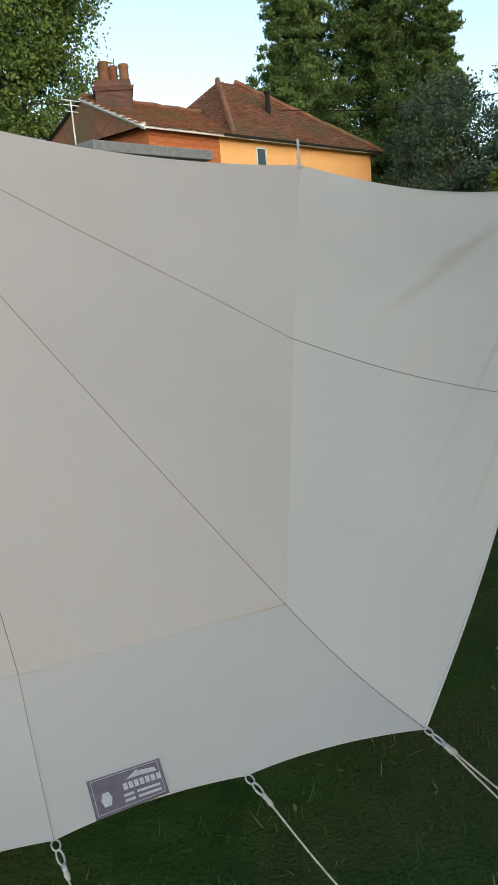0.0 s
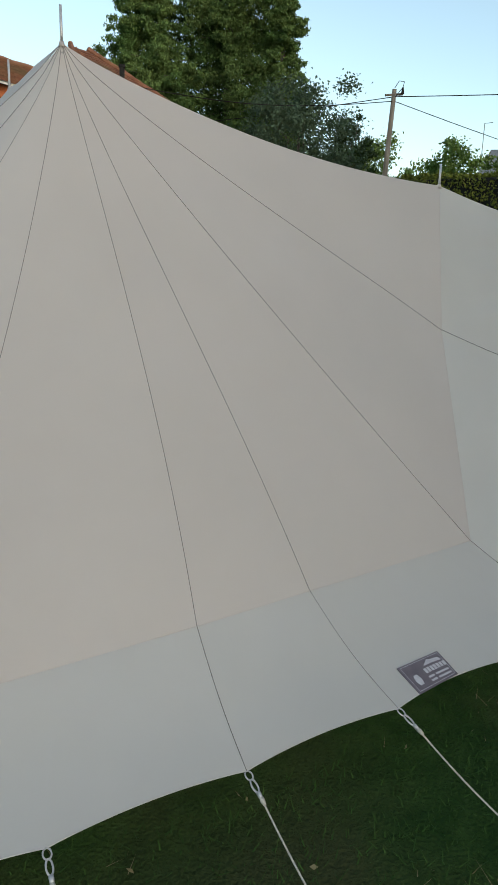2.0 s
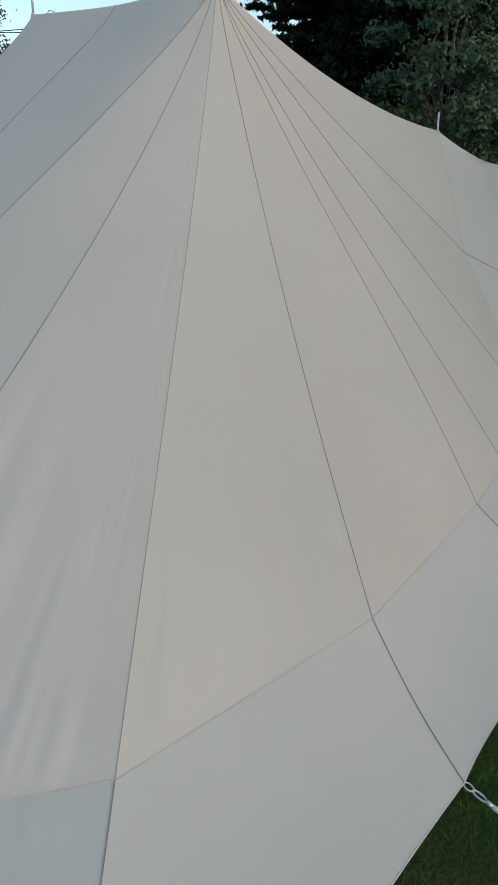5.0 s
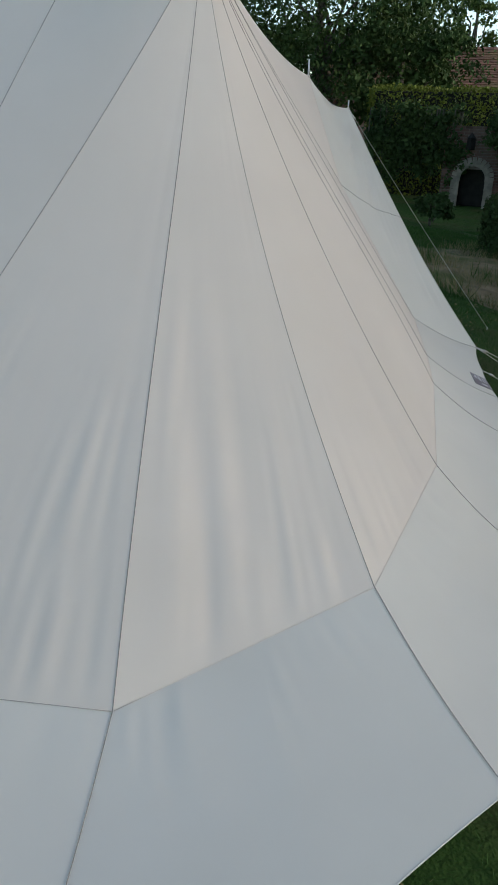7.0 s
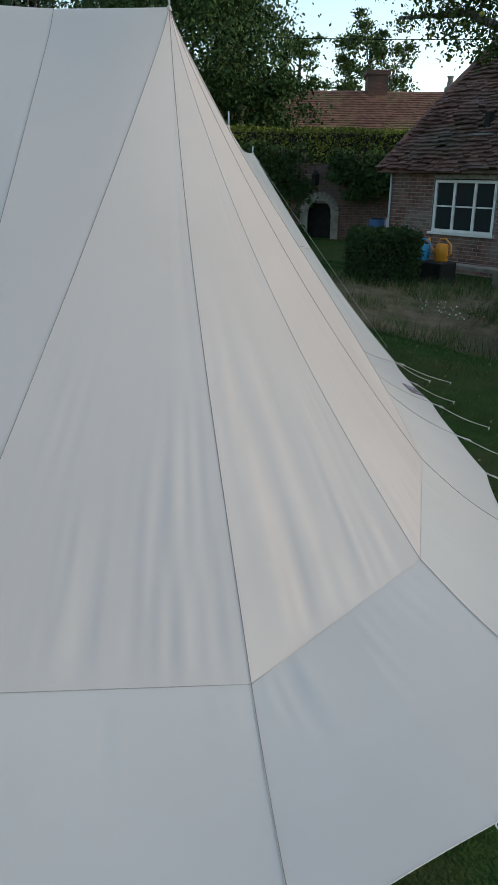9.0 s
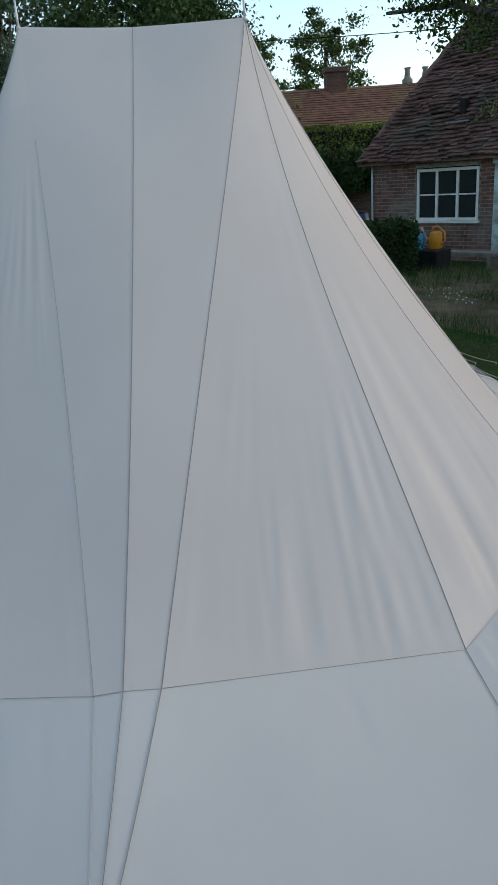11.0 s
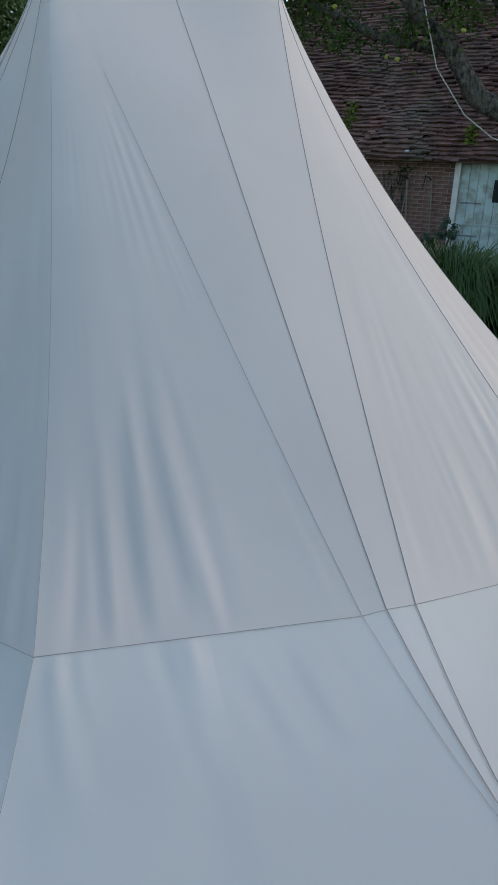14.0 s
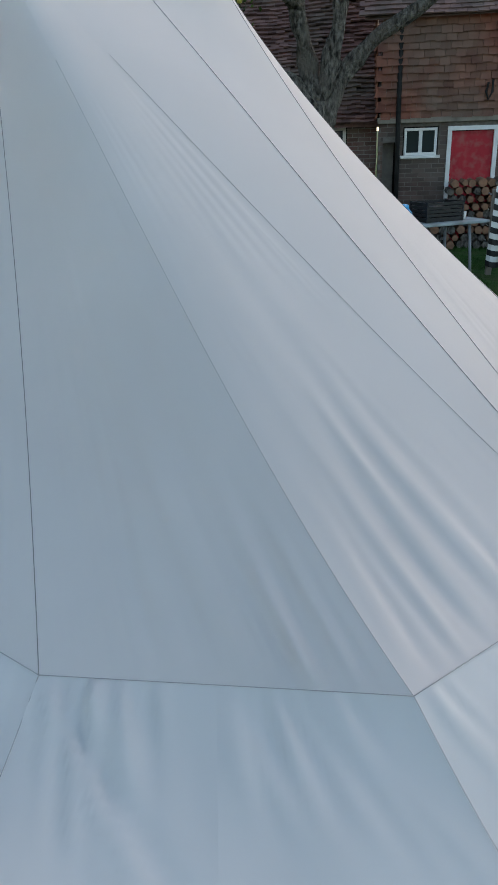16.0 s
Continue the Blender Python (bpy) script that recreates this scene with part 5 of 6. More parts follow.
def build_garden_wall():
    w = thing("garden_wall", "old brick garden wall with an arched stone niche", "wall", at=pose(13.95, -13.55, 0.0) @ pose(0, 0, 0, 0, 0, 45))
    L = 6.0
    ops = [(-1.2, -0.5, -0.2, 1.25)]
    f = part("brick_core", wall_with_openings(-L, 0.0, -0.3, -0.012, -0.5, 2.35, ops), M_OLDMORTAR, w)
    bricks_joined(brick_cells(-L, 0.0, -0.2, 2.35, ops), -0.02, 0.012, M_OLDBRICK, w, seed=61)
    for k in range(13):
        a = math.pi * k / 12
        c = Vector((-0.85 - 0.45 * math.cos(a), 0.0, 1.0 + 0.45 * math.sin(a)))
        v, fa = slab(c, Vector((math.cos(a), 0, -math.sin(a))) * 0.12, Vector((0, 0.09, 0)), Vector((math.sin(a), 0, math.cos(a))) * 0.055)
        part("arch_stone", (v, fa), M_STONE, w)
    part("jamb", boxes((-1.42, -1.19, -0.09, 0.09, -0.3, 1.0), (-0.51, -0.28, -0.09, 0.09, -0.3, 1.0), bevel=0.02), M_STONE, w)
    # near-black sheet paints the darkness seen through the arch
    part("niche_shade", boxes((-1.35, -0.35, -0.34, -0.31, -0.3, 1.5)), M_DARK, w)


build_garden_wall()
broad_tree("climber", "leafy green climber against the garden wall", 9.9, -9.9, 0.75, 0.45, 0.05, M_LEAFDARK, 131, 40, 60, 0.05, 0.03)


# ---- the old apple tree by the cottage ----
def gnarled(points, radii, seed, amount=0.26, rings=5):
    """A limb with lumps, twists and hollows in its bark."""
    pts, rad = [], []
    for k in range(len(points) - 1):
        for q in range(rings):
            f = q / rings
            pts.append(Vector(points[k]).lerp(Vector(points[k + 1]), f))
            rad.append((radii[k] + (radii[k + 1] - radii[k]) * f))
    pts.append(Vector(points[-1]))
    rad.append(radii[-1])
    sides = 16
    V, F = tube_data(pts, rad, sides)
    out = []
    for i, v in enumerate(V):
        k = min(len(pts) - 1, i // sides)
        c = pts[k]
        d = v - c
        g = noise.noise(v * 4 + Vector((seed, 0, 0))) + 0.7 * noise.noise(Vector((v.x * 14, v.y * 14, v.z * 3.5 + seed)))
        out.append(c + d * (1 + amount * 1.6 * g) + noise.noise_vector(c * 2.2 + Vector((seed, 3, 1))) * rad[k] * 0.35)
    return out, F


def build_old_tree():
    rng = np.random.default_rng(140)
    x, y = 0.0, -6.12
    g = ground_z(x, y)
    t = thing("old_apple_tree", "gnarled old apple tree with lichen-grey bark by cottage", "tree", at=pose(x, y, g))
    up = (2.365 - g) / 0.92
    part("trunk", gnarled([(0.05, -0.1, -0.2), (0.02, 0, 0.15), (0, 0, up * 0.5), (0.02, 0.02, up - 0.25), (0.0, 0, up + 0.05)], [0.30, 0.22, 0.17, 0.19, 0.16], 1.0), M_BARK, t, "", True)
    paths = [
        ([(0.02, 0, up - 0.1), (0.35, 0.1, up + 0.25), (0.72, 0.2, up + 0.45), (1.05, 0.4, up + 0.95), (1.6, 0.7, up + 1.5), (2.3, 0.9, up + 2.0)], [0.15, 0.13, 0.12, 0.10, 0.07, 0.03]),
        ([(0.0, 0, up), (0.12, 0, up + 0.5), (0.22, 0.1, up + 1.1), (0.20, 0.0, up + 2.0)], [0.14, 0.12, 0.10, 0.04]),
        ([(-0.02, 0, up - 0.05), (-0.22, 0.05, up + 0.5), (-0.30, 0.1, up + 1.1), (-0.5, 0.2, up + 2.0)], [0.13, 0.11, 0.09, 0.04]),
        ([(-0.05, 0, up - 0.3), (-0.35, -0.1, up + 0.35), (-0.75, 0.0, up + 0.75), (-1.3, 0.1, up + 1.05), (-2.1, 0.3, up + 1.5)], [0.13, 0.11, 0.09, 0.07, 0.03]),
        ([(1.05, 0.4, up + 0.95), (1.9, 0.5, up + 1.1), (3.0, 0.3, up + 1.55), (3.9, 0.5, up + 1.6)], [0.07, 0.055, 0.04, 0.02]),
        ([(0.22, 0.1, up + 1.1), (0.9, 0.9, up + 1.8), (1.6, 1.6, up + 2.0)], [0.08, 0.05, 0.02]),
    ]
    for p, r in paths:
        part("limb", gnarled(p, r, 3.0 + len(p)), M_BARK, t, "", True)
    cen, rad = [], []
    for k in range(70):
        th, rr = rng.uniform(0, 2 * math.pi), rng.uniform(0.3, 1.0)
        cen.append(np.array([0.8 + 3.0 * rr * math.cos(th), 0.4 + 2.2 * rr * math.sin(th), up + 1.75 + 0.9 * rng.random() + 0.3 * (1 - rr)]))
        rad.append(rng.uniform(0.3, 0.6))
    for c in ((3.3, 0.4, up + 1.55), (3.0, 0.3, up + 1.35), (2.4, 0.5, up + 1.15), (1.5, 0.6, up + 1.15), (0.9, 0.5, up + 1.3)):
        cen.append(np.array(c))
        rad.append(0.42)
    pts = clump_points(cen, rad, 420, rng)
    cr = new("crown", leaf_mesh("crown", pts, 0.036, M_ORCHARD, 141))
    cr.parent = t
    for k in range(9):
        c = cen[-5 + k % 5] + rng.normal(size=3) * 0.22 - np.array([0, 0, 0.12])
        part("apple", tube_data([Vector(c) + Vector((0, 0, z)) for z in (-0.03, -0.022, 0.0, 0.018, 0.026)], [0.010, 0.025, 0.033, 0.026, 0.008], 10), M_APPLE, t, "pale yellow-green apple" if k == 0 else "", True)
    t.scale = (0.92, 0.92, 0.92)
    rope = [Vector((0.10, 0.16, up - 0.12)), Vector((0.45, 0.3, up + 0.0)), Vector((0.8, 0.4, up + 0.25)), Vector((1.15, 0.6, up + 0.75)), Vector((1.4, 0.75, up + 1.6))]
    ob = part("washing_line", tube_data([Vector((x, y, g)) + p * 0.92 for p in rope], 0.008, 6), M_ROPE, None, "", True)
    tagged(ob, "slack grey rope tied round the old apple trunk", "rope")


build_old_tree()


def wall_growth():
    """A bare old climber on the brick, and weeds rooted between the roof tiles."""
    rng = np.random.default_rng(150)
    Y = -11.56
    v = thing("wall_climber", "bare twisted climber stems on the cottage brick", "climber", at=pose(3.55, Y, 0))
    stems = []
    for k in range(7):
        x, dx = rng.uniform(-0.12, 0.12), rng.uniform(-0.35, 0.35)
        pts = [Vector((x + dx * f ** 1.5 + 0.05 * math.sin(7 * f + k), 0.03 + 0.03 * math.sin(5 * f + k), 0.05 + f * rng.uniform(1.7, 2.15))) for f in (i / 9 for i in range(10))]
        stems.append(tube_data(pts, [0.024 - 0.0019 * i for i in range(10)], 6))
    part("stem", merge(*stems), M_BARK, v, "", True)
    cen = [np.array([rng.uniform(-0.3, 0.3), 0.06, rng.uniform(1.1, 2.1)]) for _ in range(6)]
    lv = new("leaves", leaf_mesh("leaves", clump_points(cen, [0.12] * 6, 16, rng), 0.03, M_LEAFDARK, 151))
    lv.parent = v
    for x, r0, n, material, lab in ((4.80, 0.55, 9, M_HEDGE, "yellow-green weed rooted between roof tiles"), (5.75, 0.95, 8, M_STRAW, "dry brown weed rooted between roof tiles"), (5.95, 0.85, 6, M_STRAW, "dry brown weed rooted between roof tiles"), (2.2, 0.35, 5, M_HEDGE, "yellow-green weed rooted between roof tiles")):
        y, z = Y + 0.24 - r0 * 0.67, 2.16 + r0 * 0.743
        t = thing("roof_weed", lab, "plant", "weeds on the roof", at=pose(x, y, z))
        cen = [np.array([rng.normal() * 0.05, 0.03 - 0.05 * k, 0.06 + 0.065 * k]) for k in range(n)]
        ob = new("leaves", leaf_mesh("leaves", clump_points(cen, [0.13] * n, 40, rng), 0.04, material, 152))
        ob.parent = t
        part("stalk", tube_data([(0, 0.02, 0.0), (0, 0.02 - 0.02 * n, 0.05 * n)], [0.008, 0.003], 5), M_BARK, t)


wall_growth()


# ---- lawn, beds and clutter ----
def blade_mesh(name, pts, h, w, material, seed, lean=0.35):
    rng = np.random.default_rng(seed)
    n = len(pts)
    hh = (h * rng.uniform(0.4, 1.5, n))[:, None]
    th = rng.uniform(0, 2 * math.pi, n)
    side = np.stack([np.cos(th), np.sin(th), 0 * th], 1) * w * rng.uniform(0.6, 1.3, n)[:, None]
    tilt = rng.normal(size=(n, 3)) * lean
    tilt[:, 2] = 1
    p = np.asarray(pts)
    v = np.stack([p - side, p + side, p + tilt * hh], 1).reshape(-1, 3)
    me = bpy.data.meshes.new(name)
    me.vertices.add(3 * n)
    me.vertices.foreach_set("co", v.astype(np.float32).ravel())
    me.loops.add(3 * n)
    me.loops.foreach_set("vertex_index", np.arange(3 * n, dtype=np.int32))
    me.polygons.add(n)
    me.polygons.foreach_set("loop_start", np.arange(0, 3 * n, 3, dtype=np.int32))
    me.update(calc_edges=True)
    me.materials.append(material)
    return me


def scatter(n, x0, x1, y0, y1, seed, keep=lambda x, y: True):
    rng = np.random.default_rng(seed)
    out = []
    while len(out) < n:
        x, y = rng.uniform(x0, x1), rng.uniform(y0, y1)
        if keep(x, y):
            out.append((x, y, ground_z(x, y) - 0.004))
    return np.array(out)


def off_tent(x, y):
    d = Vector((x, y)) - C2
    u, v = d.dot(TU), d.dot(TV)
    return (u / 2.55) ** 2 + (v / 1.75) ** 2 > 1.0 or u > 1.6


def lawn():
    ob = new("grass", blade_mesh("grass", scatter(170000, -4.2, 4.5, -4.6, 4.8, 201, off_tent), 0.026, 0.0022, M_BLADE, 201, 0.6))
    tagged(ob, "short green lawn grass round the tent", "grass", kind="stuff")
    ob = new("dry_grass", blade_mesh("dry_grass", scatter(5000, -4.2, 4.5, -4.6, 4.8, 202, lambda x, y: off_tent(x, y) and noise.noise((x * 2.2, y * 2.2, 14)) > 0.12), 0.030, 0.002, M_STRAW, 202, 0.9))
    tagged(ob, "pale dry blades scattered in the lawn", "grass", kind="stuff")
    ob = new("lawn_grass", blade_mesh("lawn_grass", scatter(90000, -3.5, 9.0, -10.5, -4.0, 203, lambda x, y: noise.noise((x, y, 2)) > -0.3), 0.05, 0.005, M_BLADE, 203, 0.5))
    tagged(ob, "rough lawn grass towards the cottage", "grass", kind="stuff")
    rng = np.random.default_rng(204)
    leaves = scatter(900, -3.8, 4.0, -4.5, 4.6, 204, off_tent)
    leaves[:, 2] += 0.012
    ob = new("fallen_leaves", leaf_mesh("fallen_leaves", leaves, 0.014, M_STRAW, 205))
    tagged(ob, "small dry fallen leaves lying in the grass", "leaves", kind="stuff")


lawn()


def build_bed():
    b = thing("flower_bed", "untidy bed of dry soil and long grass before cottage", "flower bed", at=pose(0, 0, 0))
    verts, faces = [], []
    nx, ny = 40, 22
    for j in range(ny + 1):
        for i in range(nx + 1):
            x, y = 0.9 + 5.2 * i / nx, -10.4 + 6.3 * j / ny
            edge = min(1, i / 3, (nx - i) / 3, j / 3, (ny - j) / 3)
            verts.append((x, y, ground_z(x, y) - 0.02 + 0.07 * edge + 0.03 * edge * noise.noise((x * 3, y * 3, 8))))
    faces = [(j * (nx + 1) + i, j * (nx + 1) + i + 1, (j + 1) * (nx + 1) + i + 1, (j + 1) * (nx + 1) + i) for j in range(ny) for i in range(nx)]
    part("soil", (verts, faces), M_SOIL, b, "", True)
    p = scatter(5200, 1.1, 5.9, -9.8, -4.2, 210, lambda x, y: noise.noise((x * 0.9, y * 0.9, 6)) > 0.02)
    p[:, 2] += 0.04
    ob = new("long_grass", blade_mesh("long_grass", p, 0.17, 0.004, M_BLADE, 210, 0.35))
    ob.parent = b
    p = scatter(9000, 1.1, 5.9, -9.8, -4.2, 211, lambda x, y: noise.noise((x * 0.9, y * 0.9, 6)) > -0.15)
    p[:, 2] += 0.04
    ob = new("straw", blade_mesh("straw", p, 0.13, 0.004, M_STRAW, 211, 0.5))
    ob.parent = b
    p = scatter(70, 2.4, 3.6, -7.0, -6.0, 212)
    p[:, 2] += 0.09
    ob = new("white_flowers", leaf_mesh("white_flowers", p, 0.018, M_WHITE, 212))
    ob.parent = b


build_bed()


def strap_clump(x, y, r, h, n, seed, name, label):
    """A clump of long arching strap leaves."""
    rng = np.random.default_rng(seed)
    g = ground_z(x, y)
    t = thing(name, label, "plant", at=pose(x, y, g))
    V, F = [], []
    for k in range(n):
        th, q = rng.uniform(0, 2 * math.pi), rng.uniform(0.0, 1.0) ** 0.6
        b0 = np.array([math.cos(th), math.sin(th), 0]) * r * 0.55 * q
        d = np.array([math.cos(th + rng.normal() * 0.4), math.sin(th + rng.normal() * 0.4), 0])
        reach, top, w = r * rng.uniform(0.35, 1.0), h * rng.uniform(0.6, 1.05), rng.uniform(0.007, 0.013)
        s = np.array([-d[1], d[0], 0])
        o = len(V)
        for i in range(7):
            f = i / 6
            z = top * (math.sin(f * 2.1) / math.sin(1.57)) if f < 0.75 else top * math.sin(0.75 * 2.1) * (1 - 2.2 * (f - 0.75))
            c = b0 + d * reach * f ** 1.6 + np.array([0, 0, max(0.02, z)])
            ww = w * (1 - 0.85 * f)
            V.extend([c - s * ww, c + s * ww + np.array([0, 0, 0.004])])
        for i in range(6):
            F.append((o + 2 * i, o + 2 * i + 1, o + 2 * i + 3, o + 2 * i + 2))
    one = 50
    for k in range(one):
        part("leaf", (V[k * 14:k * 14 + 14], [tuple(i - k * 14 for i in f) for f in F[k * 6:k * 6 + 6]]), M_LILY, t)
    tagged(part("leaves", (V[one * 14:], [tuple(i - one * 14 for i in f) for f in F[one * 6:]]), M_LILY, t), kind="stuff")
    return t


strap_clump(0.65, -5.85, 1.0, 1.0, 1300, 220, "day_lily_clump", "large clump of arching green strap leaves by lawn")
strap_clump(-0.30, -5.72, 0.6, 0.75, 650, 221, "day_lily_clump", "smaller clump of arching strap leaves under the tree")
broad_tree("shrub", "small leafy shrub against the stable door", 2.3, -11.0, 1.0, 0.34, 0.1, M_GREYLEAF, 222, 22, 70, 0.032, 0.02)


def watering_can(x, y, z, m, name, label, s=1.0):
    t = thing(name, label, "watering can", at=pose(x, y, z))
    part("body", tube_data([(0, 0, 0), (0, 0, 0.02), (0, 0, 0.26), (0, 0, 0.28)], [0.10, 0.115, 0.10, 0.085], 18), m, t, "", True)
    part("spout", tube_data([(0.09, 0, 0.06), (0.2, 0, 0.2), (0.27, 0, 0.30)], [0.03, 0.02, 0.014], 10), m, t, "", True)
    part("rose", tube_data([(0.26, 0, 0.29), (0.30, 0, 0.33)], [0.02, 0.045], 12), m, t, "", True)
    part("handle", tube_data([(-0.09, 0, 0.06), (-0.19, 0, 0.14), (-0.17, 0, 0.28), (-0.05, 0, 0.37), (0.05, 0, 0.36), (0.08, 0, 0.27)], 0.014, 8), m, t, "", True)
    t.scale = (s, s, s)
    return t


def build_bench():
    x0, y, g = 4.75, -9.35, ground_z(4.75, -9.35)
    t = thing("plank_bench", "low weathered plank bench under the cottage window", "bench", at=pose(x0, y, g))
    part("seat", boxes((-0.75, 0.75, -0.16, 0.16, 0.30, 0.36), bevel=0.008), M_OLDWOOD, t)
    for sx in (-0.6, 0.6):
        part("leg", boxes((sx - 0.04, sx + 0.04, -0.14, 0.14, -0.02, 0.30), bevel=0.006), M_OLDWOOD, t)
    return g


_bg2 = build_bench()


def pot_stand():
    g = ground_z(4.86, -8.42)
    t = thing("upturned_crate", "dark upturned crate beside the clipped bush", "crate", at=pose(4.86, -8.42, g))
    part("crate", boxes((-0.34, 0.34, -0.22, 0.22, -0.02, 0.42), bevel=0.02), M_DARK, t)
    watering_can(5.02, -8.36, g + 0.42, M_BLUEPL, "watering_can", "sky blue plastic watering can on a dark crate", 0.95)
    watering_can(4.74, -8.50, g + 0.42, M_YELLOW, "watering_can", "orange-yellow plastic watering can on a dark crate", 1.0)


pot_stand()


def boot_rack():
    """Dark boots hung in pairs on a post beside the red door, with a broom and a spade below."""
    Y = -11.50
    r = thing("boot_rack", "tall post hung with dark rubber boots by red door", "boot rack", at=pose(4.40, Y, 0))
    part("post", boxes((-0.025, 0.025, -0.03, 0.03, 0.02, 1.98), bevel=0.004), M_OLDWOOD, r)
    rng = random.Random(77)
    for k, (z, dx) in enumerate(((1.90, 0.10), (1.88, -0.09), (1.45, 0.12), (1.48, -0.08), (1.05, 0.09), (1.0, -0.10), (0.62, 0.08), (0.58, -0.09))):
        tilt = Matrix.Translation((dx * 0.9, 0.06, z)) @ Matrix.Rotation(rng.uniform(-0.5, 0.5), 4, "Y") @ Matrix.Rotation(rng.uniform(-0.9, 0.9), 4, "Z")
        V, F = merge(tube_data([(0, 0, 0.03), (0, 0, -0.02), (0, 0.01, -0.22), (0, 0.01, -0.34)], [0.085, 0.075, 0.062, 0.075], 10), tube_data([(0, 0, -0.31), (0.01, 0.09, -0.33), (0.02, 0.17, -0.35)], [0.07, 0.07, 0.04], 10))
        part("boot", ([tilt @ Vector(v) for v in V], F), M_BOOT, r, "dark rubber boot" if k == 0 else "", True)
    b = thing("broom", "old broom leaning against the brick wall", "broom", at=pose(3.95, Y, 0.08))
    part("handle", tube_data([(0, 0.30, 0.05), (-0.42, -0.02, 1.35)], 0.013, 7), M_OLDWOOD, b, "", True)
    part("head", boxes((-0.22, 0.22, 0.22, 0.34, 0.0, 0.07), bevel=0.01), M_STONE, b)
    s = thing("spade", "garden spade propped by the red door", "spade", at=pose(4.38, Y, 0.08))
    part("shaft", tube_data([(0, 0.14, 0.05), (-0.18, 0.04, 0.85)], 0.014, 7), M_WHITE, s, "", True)
    part("blade", boxes((-0.06, 0.10, 0.12, 0.14, -0.05, 0.20), bevel=0.005), M_LEAD, s)
    for k, (x, bend) in enumerate(((3.20, 0.05), (3.42, -0.06), (2.72, 0.04))):
        t = thing("garden_tool", "old long-handled tool leaning on the brick wall", "garden tool", "tools on the wall", at=pose(x, Y, 0.08))
        part("handle", tube_data([(0, 0.12, 0.0), (bend, 0.03, 1.0), (bend * 2.4, 0.01, 1.75)], 0.014, 7), M_OLDWOOD, t, "", True)
        part("iron", tube_data([(bend * 2.4, 0.02, 1.72), (bend * 2.4 + 0.12, 0.03, 1.80), (bend * 2.4 + 0.16, 0.04, 1.55)], [0.018, 0.016, 0.006], 6), M_DARK, t, "", True)


boot_rack()


def build_table():
    c, ang = Vector((-1.15, -6.25, 0)), 31.0
    g = ground_z(c.x, c.y)
    base = pose(c.x, c.y, 0, 0, 0, ang)
    t = thing("trestle_table", "pale grey-green trestle table standing on the lawn", "table", at=base)
    top = 0.985
    part("tabletop", boxes((-1.0, 1.0, -0.33, 0.33, top - 0.035, top), bevel=0.008), M_TABLE, t, "pale painted top")
    for sx in (-0.75, 0.75):
        for sy in (-0.25, 0.25):
            part("leg", tube_data([(sx, sy, top - 0.03), (sx * 1.08, sy * 1.15, g - 0.02)], 0.02, 8), M_LEAD, t, "", True)
        part("brace", tube_data([(sx * 1.03, -0.27, g + 0.2), (sx * 1.03, 0.27, g + 0.2)], 0.014, 6), M_LEAD, t, "", True)

    def place(x, y):
        return base @ pose(x, y, top)

    tub = thing("grey_tub", "grey plastic storage tub on the table", "tub", at=place(0.72, 0.0))
    bm = bmesh.new()
    r = bmesh.ops.create_cone(bm, segments=4, radius1=0.22, radius2=0.26, depth=0.17, cap_ends=True)
    bmesh.ops.rotate(bm, verts=bm.verts, matrix=Matrix.Rotation(radians(45), 3, "Z"))
    bmesh.ops.translate(bm, verts=bm.verts, vec=(0, 0, 0.085))
    part("body", bm, M_GREYPL, tub)
    part("rim", boxes((-0.20, 0.20, -0.20, 0.20, 0.165, 0.185), bevel=0.006), M_GREYPL, tub)
    part("contents", leaf_blob(0.15, 0.06, 0.20, 31), M_STONE, tub)
    bag = thing("blue_bag", "crumpled bright blue plastic bag on the table", "bag", at=place(0.22, 0.02))
    part("bag", leaf_blob(0.24, 0.13, 0.11, 32), M_BLUEBAG, bag, "", True)
    cr = thing("black_crate", "black slatted plastic crate on the table", "crate", at=place(-0.42, 0.0))
    rows = []
    for k in range(5):
        z = 0.02 + 0.045 * k
        rows += [(-0.27, 0.27, -0.19, -0.175, z, z + 0.034), (-0.27, 0.27, 0.175, 0.19, z, z + 0.034), (-0.27, -0.255, -0.175, 0.175, z, z + 0.034), (0.255, 0.27, -0.175, 0.175, z, z + 0.034)]
    part("side_slats", boxes(*rows), M_BLACKPL, cr)
    part("base", boxes((-0.26, 0.26, -0.18, 0.18, 0.0, 0.02)), M_BLACKPL, cr)
    for sx in (-0.262, 0.262):
        for sy in (-0.182, 0.182):
            part("corner_post", boxes((sx - 0.012, sx + 0.012, sy - 0.012, sy + 0.012, 0.0, 0.24)), M_BLACKPL, cr)
    part("contents", leaf_blob(0.2, 0.08, 0.10, 33), M_BLACKPL, cr)
    cup = thing("white_cup", "small white cup at the end of the table", "cup", at=place(-0.80, 0.05))
    part("cup", tube_data([(0, 0, 0), (0, 0, 0.09), (0, 0, 0.085)], [0.03, 0.04, 0.034], 12), M_WHITE, cup, "", True)


def leaf_blob(r, h, z, seed):
    """A crumpled rounded heap."""
    bm = bmesh.new()
    bmesh.ops.create_icosphere(bm, subdivisions=4, radius=1.0)
    for v in bm.verts:
        n = noise.noise(v.co * 1.8 + Vector((seed, 0, 0))) * 0.28 + noise.noise(v.co * 5 + Vector((0, seed, 0))) * 0.12
        p = v.co * (1 + n)
        v.co = Vector((p.x * r, p.y * r * 0.75, max(-0.105, p.z * h) + z))
    return bm


build_table()


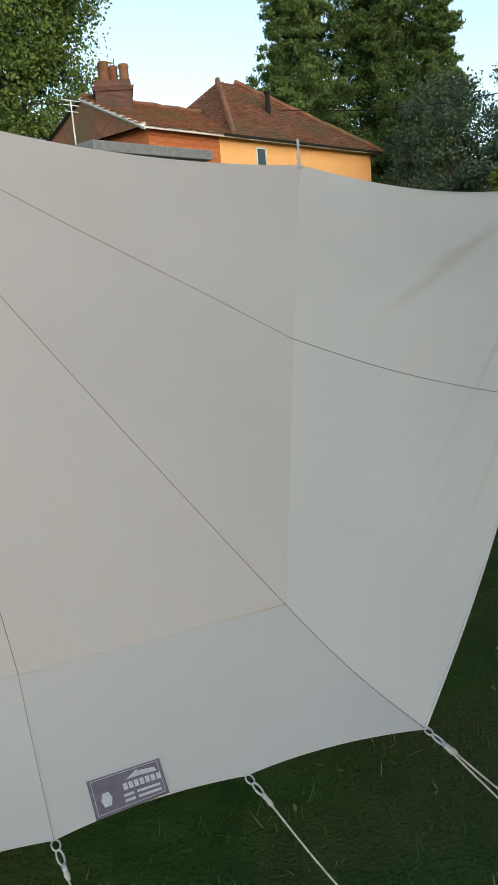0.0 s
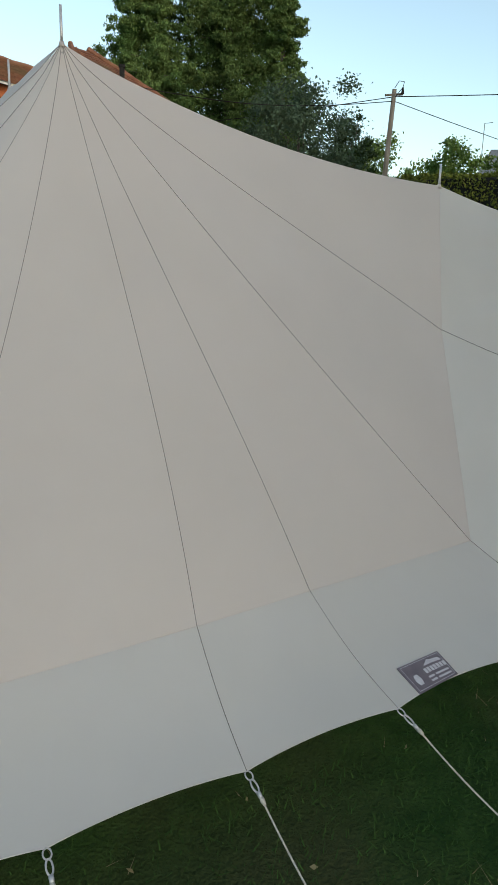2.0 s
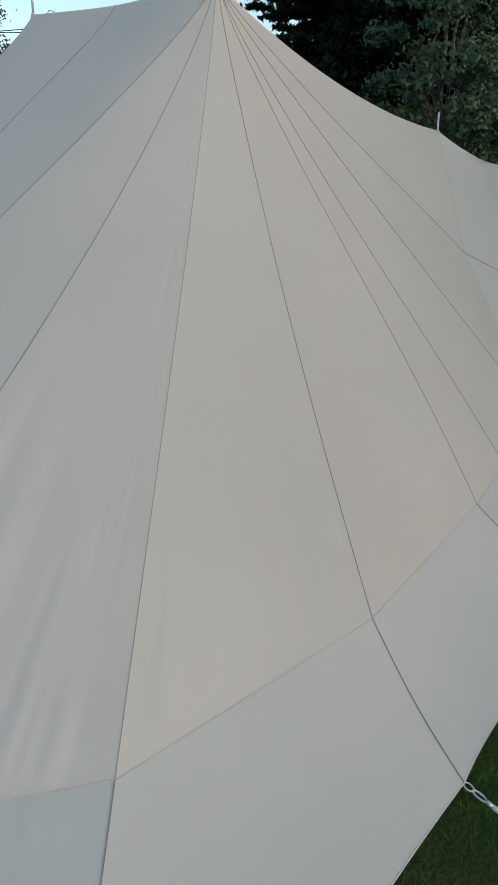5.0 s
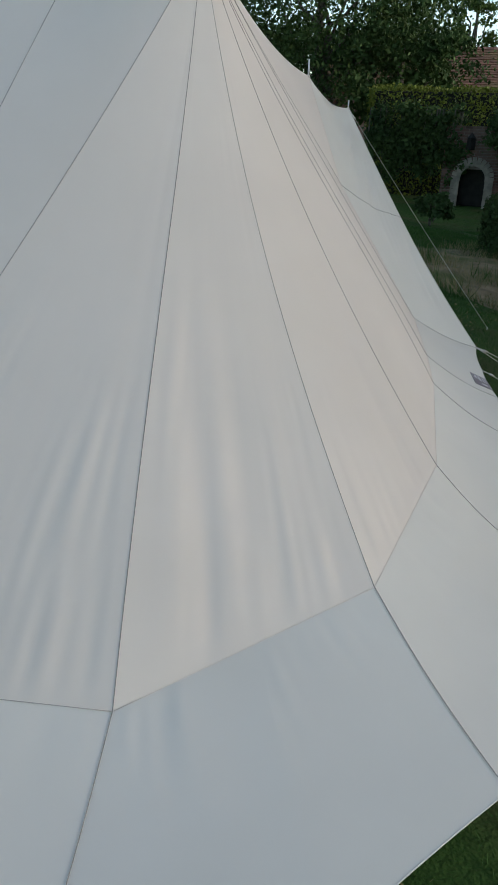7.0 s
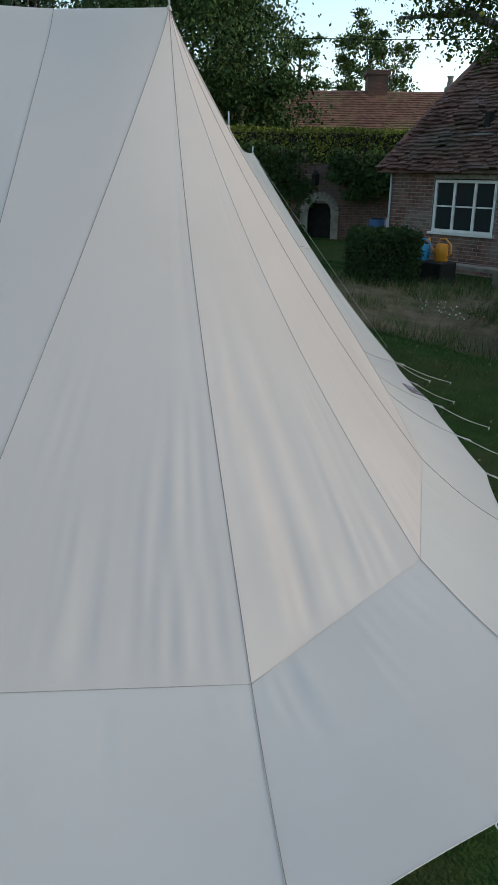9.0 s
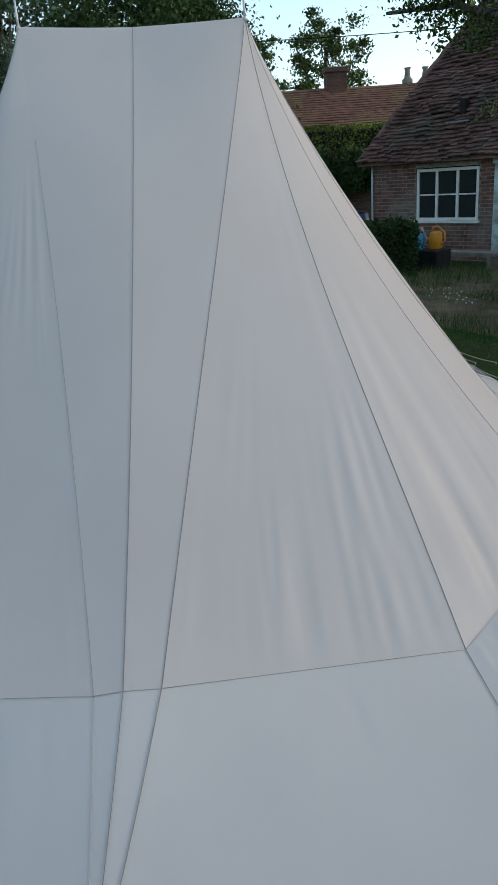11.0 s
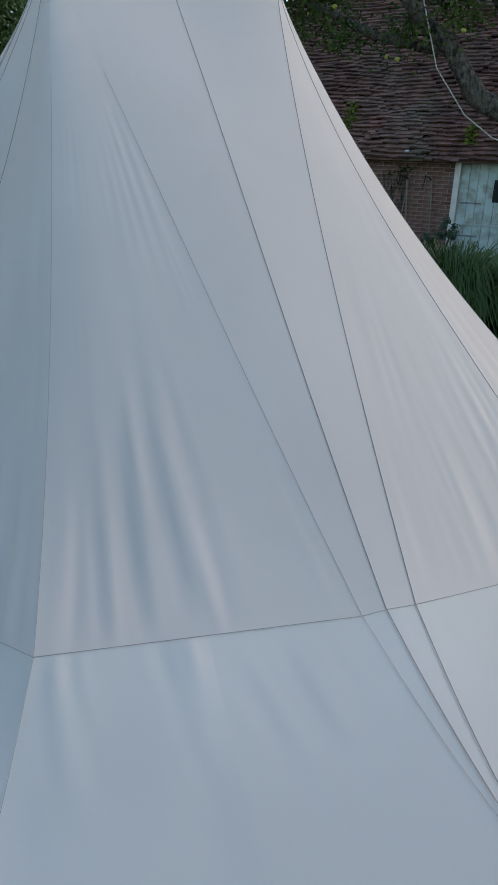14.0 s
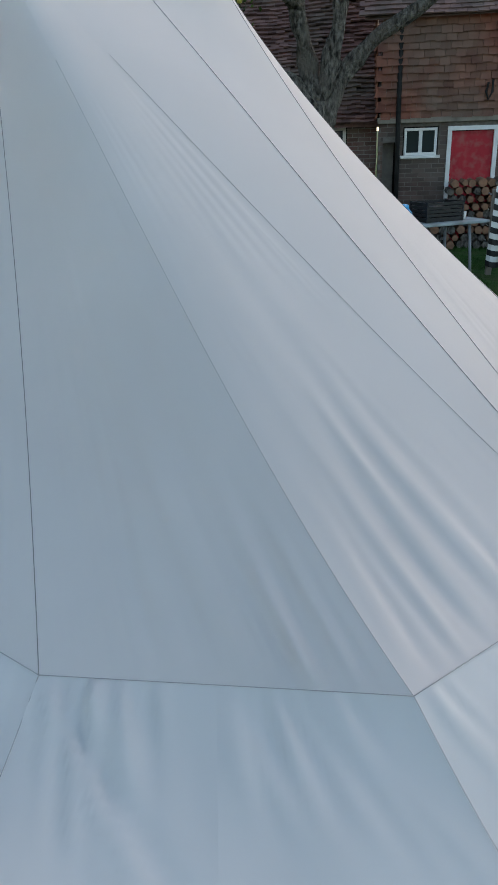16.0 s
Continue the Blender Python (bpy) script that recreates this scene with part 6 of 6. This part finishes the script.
def build_logs():
    rng = random.Random(250)
    w = thing("log_pile", "stacked split firewood against the wing wall", "log pile", at=pose(-2.35, -10.05, 0))
    g = ground_z(-2.35, -10.05)
    for r in range(9):
        for k in range(9 - r // 3):
            x = -0.58 + 0.145 * k + (r % 2) * 0.07 + rng.uniform(-0.02, 0.02)
            z = g + 0.07 + 0.125 * r + rng.uniform(-0.01, 0.01)
            rad = rng.uniform(0.055, 0.075)
            y0 = rng.uniform(-0.04, 0.05)
            part("log", tube_data([(x, -0.28, z), (x + rng.uniform(-0.01, 0.01), 0.18 + y0, z)], rad, rng.choice((5, 6, 7))), M_LOGEND if rng.random() < 0.6 else M_BARK, w)


build_logs()


def build_gate_and_towel():
    g = ground_z(-2.8, -7.6)
    f = thing("wire_gate", "weathered wooden gate post and rail beside table", "gate", at=pose(-2.35, -7.4, g))
    part("post", boxes((-0.04, 0.04, -0.04, 0.04, -0.1, 1.15), bevel=0.006), M_OLDWOOD, f)
    part("post", boxes((-1.24, -1.16, -0.04, 0.04, -0.1, 1.25), bevel=0.006), M_OLDWOOD, f)
    for z in (0.12, 0.6, 1.1):
        part("rail", boxes((-1.16, -0.04, -0.02, 0.02, z, z + 0.06), bevel=0.005), M_OLDWOOD, f)
    t = thing("striped_towel", "black and white striped towel hung over gate", "towel", at=pose(-2.54, -7.33, g))
    for k in range(14):
        verts = []
        for j in range(2):
            z = 1.18 - 0.075 * (k + j)
            for i in range(9):
                x = -0.2 + 0.4 * i / 8 + 0.06 * k / 14
                verts.append((x, 0.03 + 0.03 * math.sin(i * 1.7 + k * 0.2), z + 0.02 * math.sin(i * 0.9)))
        faces = [(i, i + 1, i + 10, i + 9) for i in range(8)]
        part("stripe", (verts, faces), M_BLACKPL if k % 2 else M_WHITE, t)


build_gate_and_towel()


def scatter_apples():
    for x, y in ((0.35, -4.95), (-0.4, -4.7), (0.9, -4.5)):
        a = thing("fallen_apple", "yellow windfall apple lying on the lawn", "apple", "windfall apples", at=pose(x, y, ground_z(x, y) + 0.028))
        part("fruit", tube_data([(0, 0, -0.03), (0, 0, -0.02), (0, 0, 0.0), (0, 0, 0.018), (0, 0, 0.026), (0, 0, 0.02)], [0.012, 0.026, 0.034, 0.028, 0.015, 0.004], 12), M_APPLE, a, "", True)
        part("stalk", tube_data([(0, 0, 0.02), (0.004, 0, 0.042)], 0.002, 5), M_BARK, a)


scatter_apples()


def niche_things():
    b = thing("blue_barrel", "faded blue plastic barrel by the garden wall", "barrel", at=pose(10.9, -14.0, ground_z(10.9, -14.0)))
    part("body", tube_data([(0, 0, -0.02), (0, 0, 0.05), (0, 0, 0.4), (0, 0, 0.75), (0, 0, 0.8)], [0.22, 0.26, 0.29, 0.26, 0.22], 18), mat("faded_blue_plastic", (0.03, 0.07, 0.16), (0.04, 0.09, 0.2), 6, 0.5, 0.1), b, "", True)
    part("lid", tube_data([(0, 0, 0.79), (0, 0, 0.83)], [0.24, 0.22], 18), M_BLACKPL, b, "", True)
    l = thing("wall_lantern", "dark metal lantern fixed above the stone niche", "lantern", at=pose(13.42, -14.0, 1.75))
    part("case", boxes((-0.08, 0.08, -0.08, 0.08, 0.0, 0.3), bevel=0.015), M_DARK, l)
    part("cap", tube_data([(0, 0, 0.3), (0, 0, 0.42)], [0.12, 0.02], 8), M_DARK, l)


niche_things()


def fence():
    f = thing("board_fence", "low grey board fence under the boundary hedge", "fence", at=pose(0, 0, 0))
    a, b = Vector((17.6, 1.0, 0)), Vector((16.0, -6.5, 0))
    d = (b - a).normalized()
    for k in range(5):
        p = a.lerp(b, k / 4)
        part("post", boxes((p.x - 0.05, p.x + 0.05, p.y - 0.05, p.y + 0.05, ground_z(p.x, p.y) - 0.2, 3.2)), M_OLDWOOD, f)
    for k in range(4):
        p, q = a.lerp(b, k / 4), a.lerp(b, (k + 1) / 4)
        for z in (2.3, 2.6, 2.9):
            part("board", tube_data([(p.x, p.y, z), (q.x, q.y, z)], 0.14, 4), M_OLDWOOD, f)


fence()
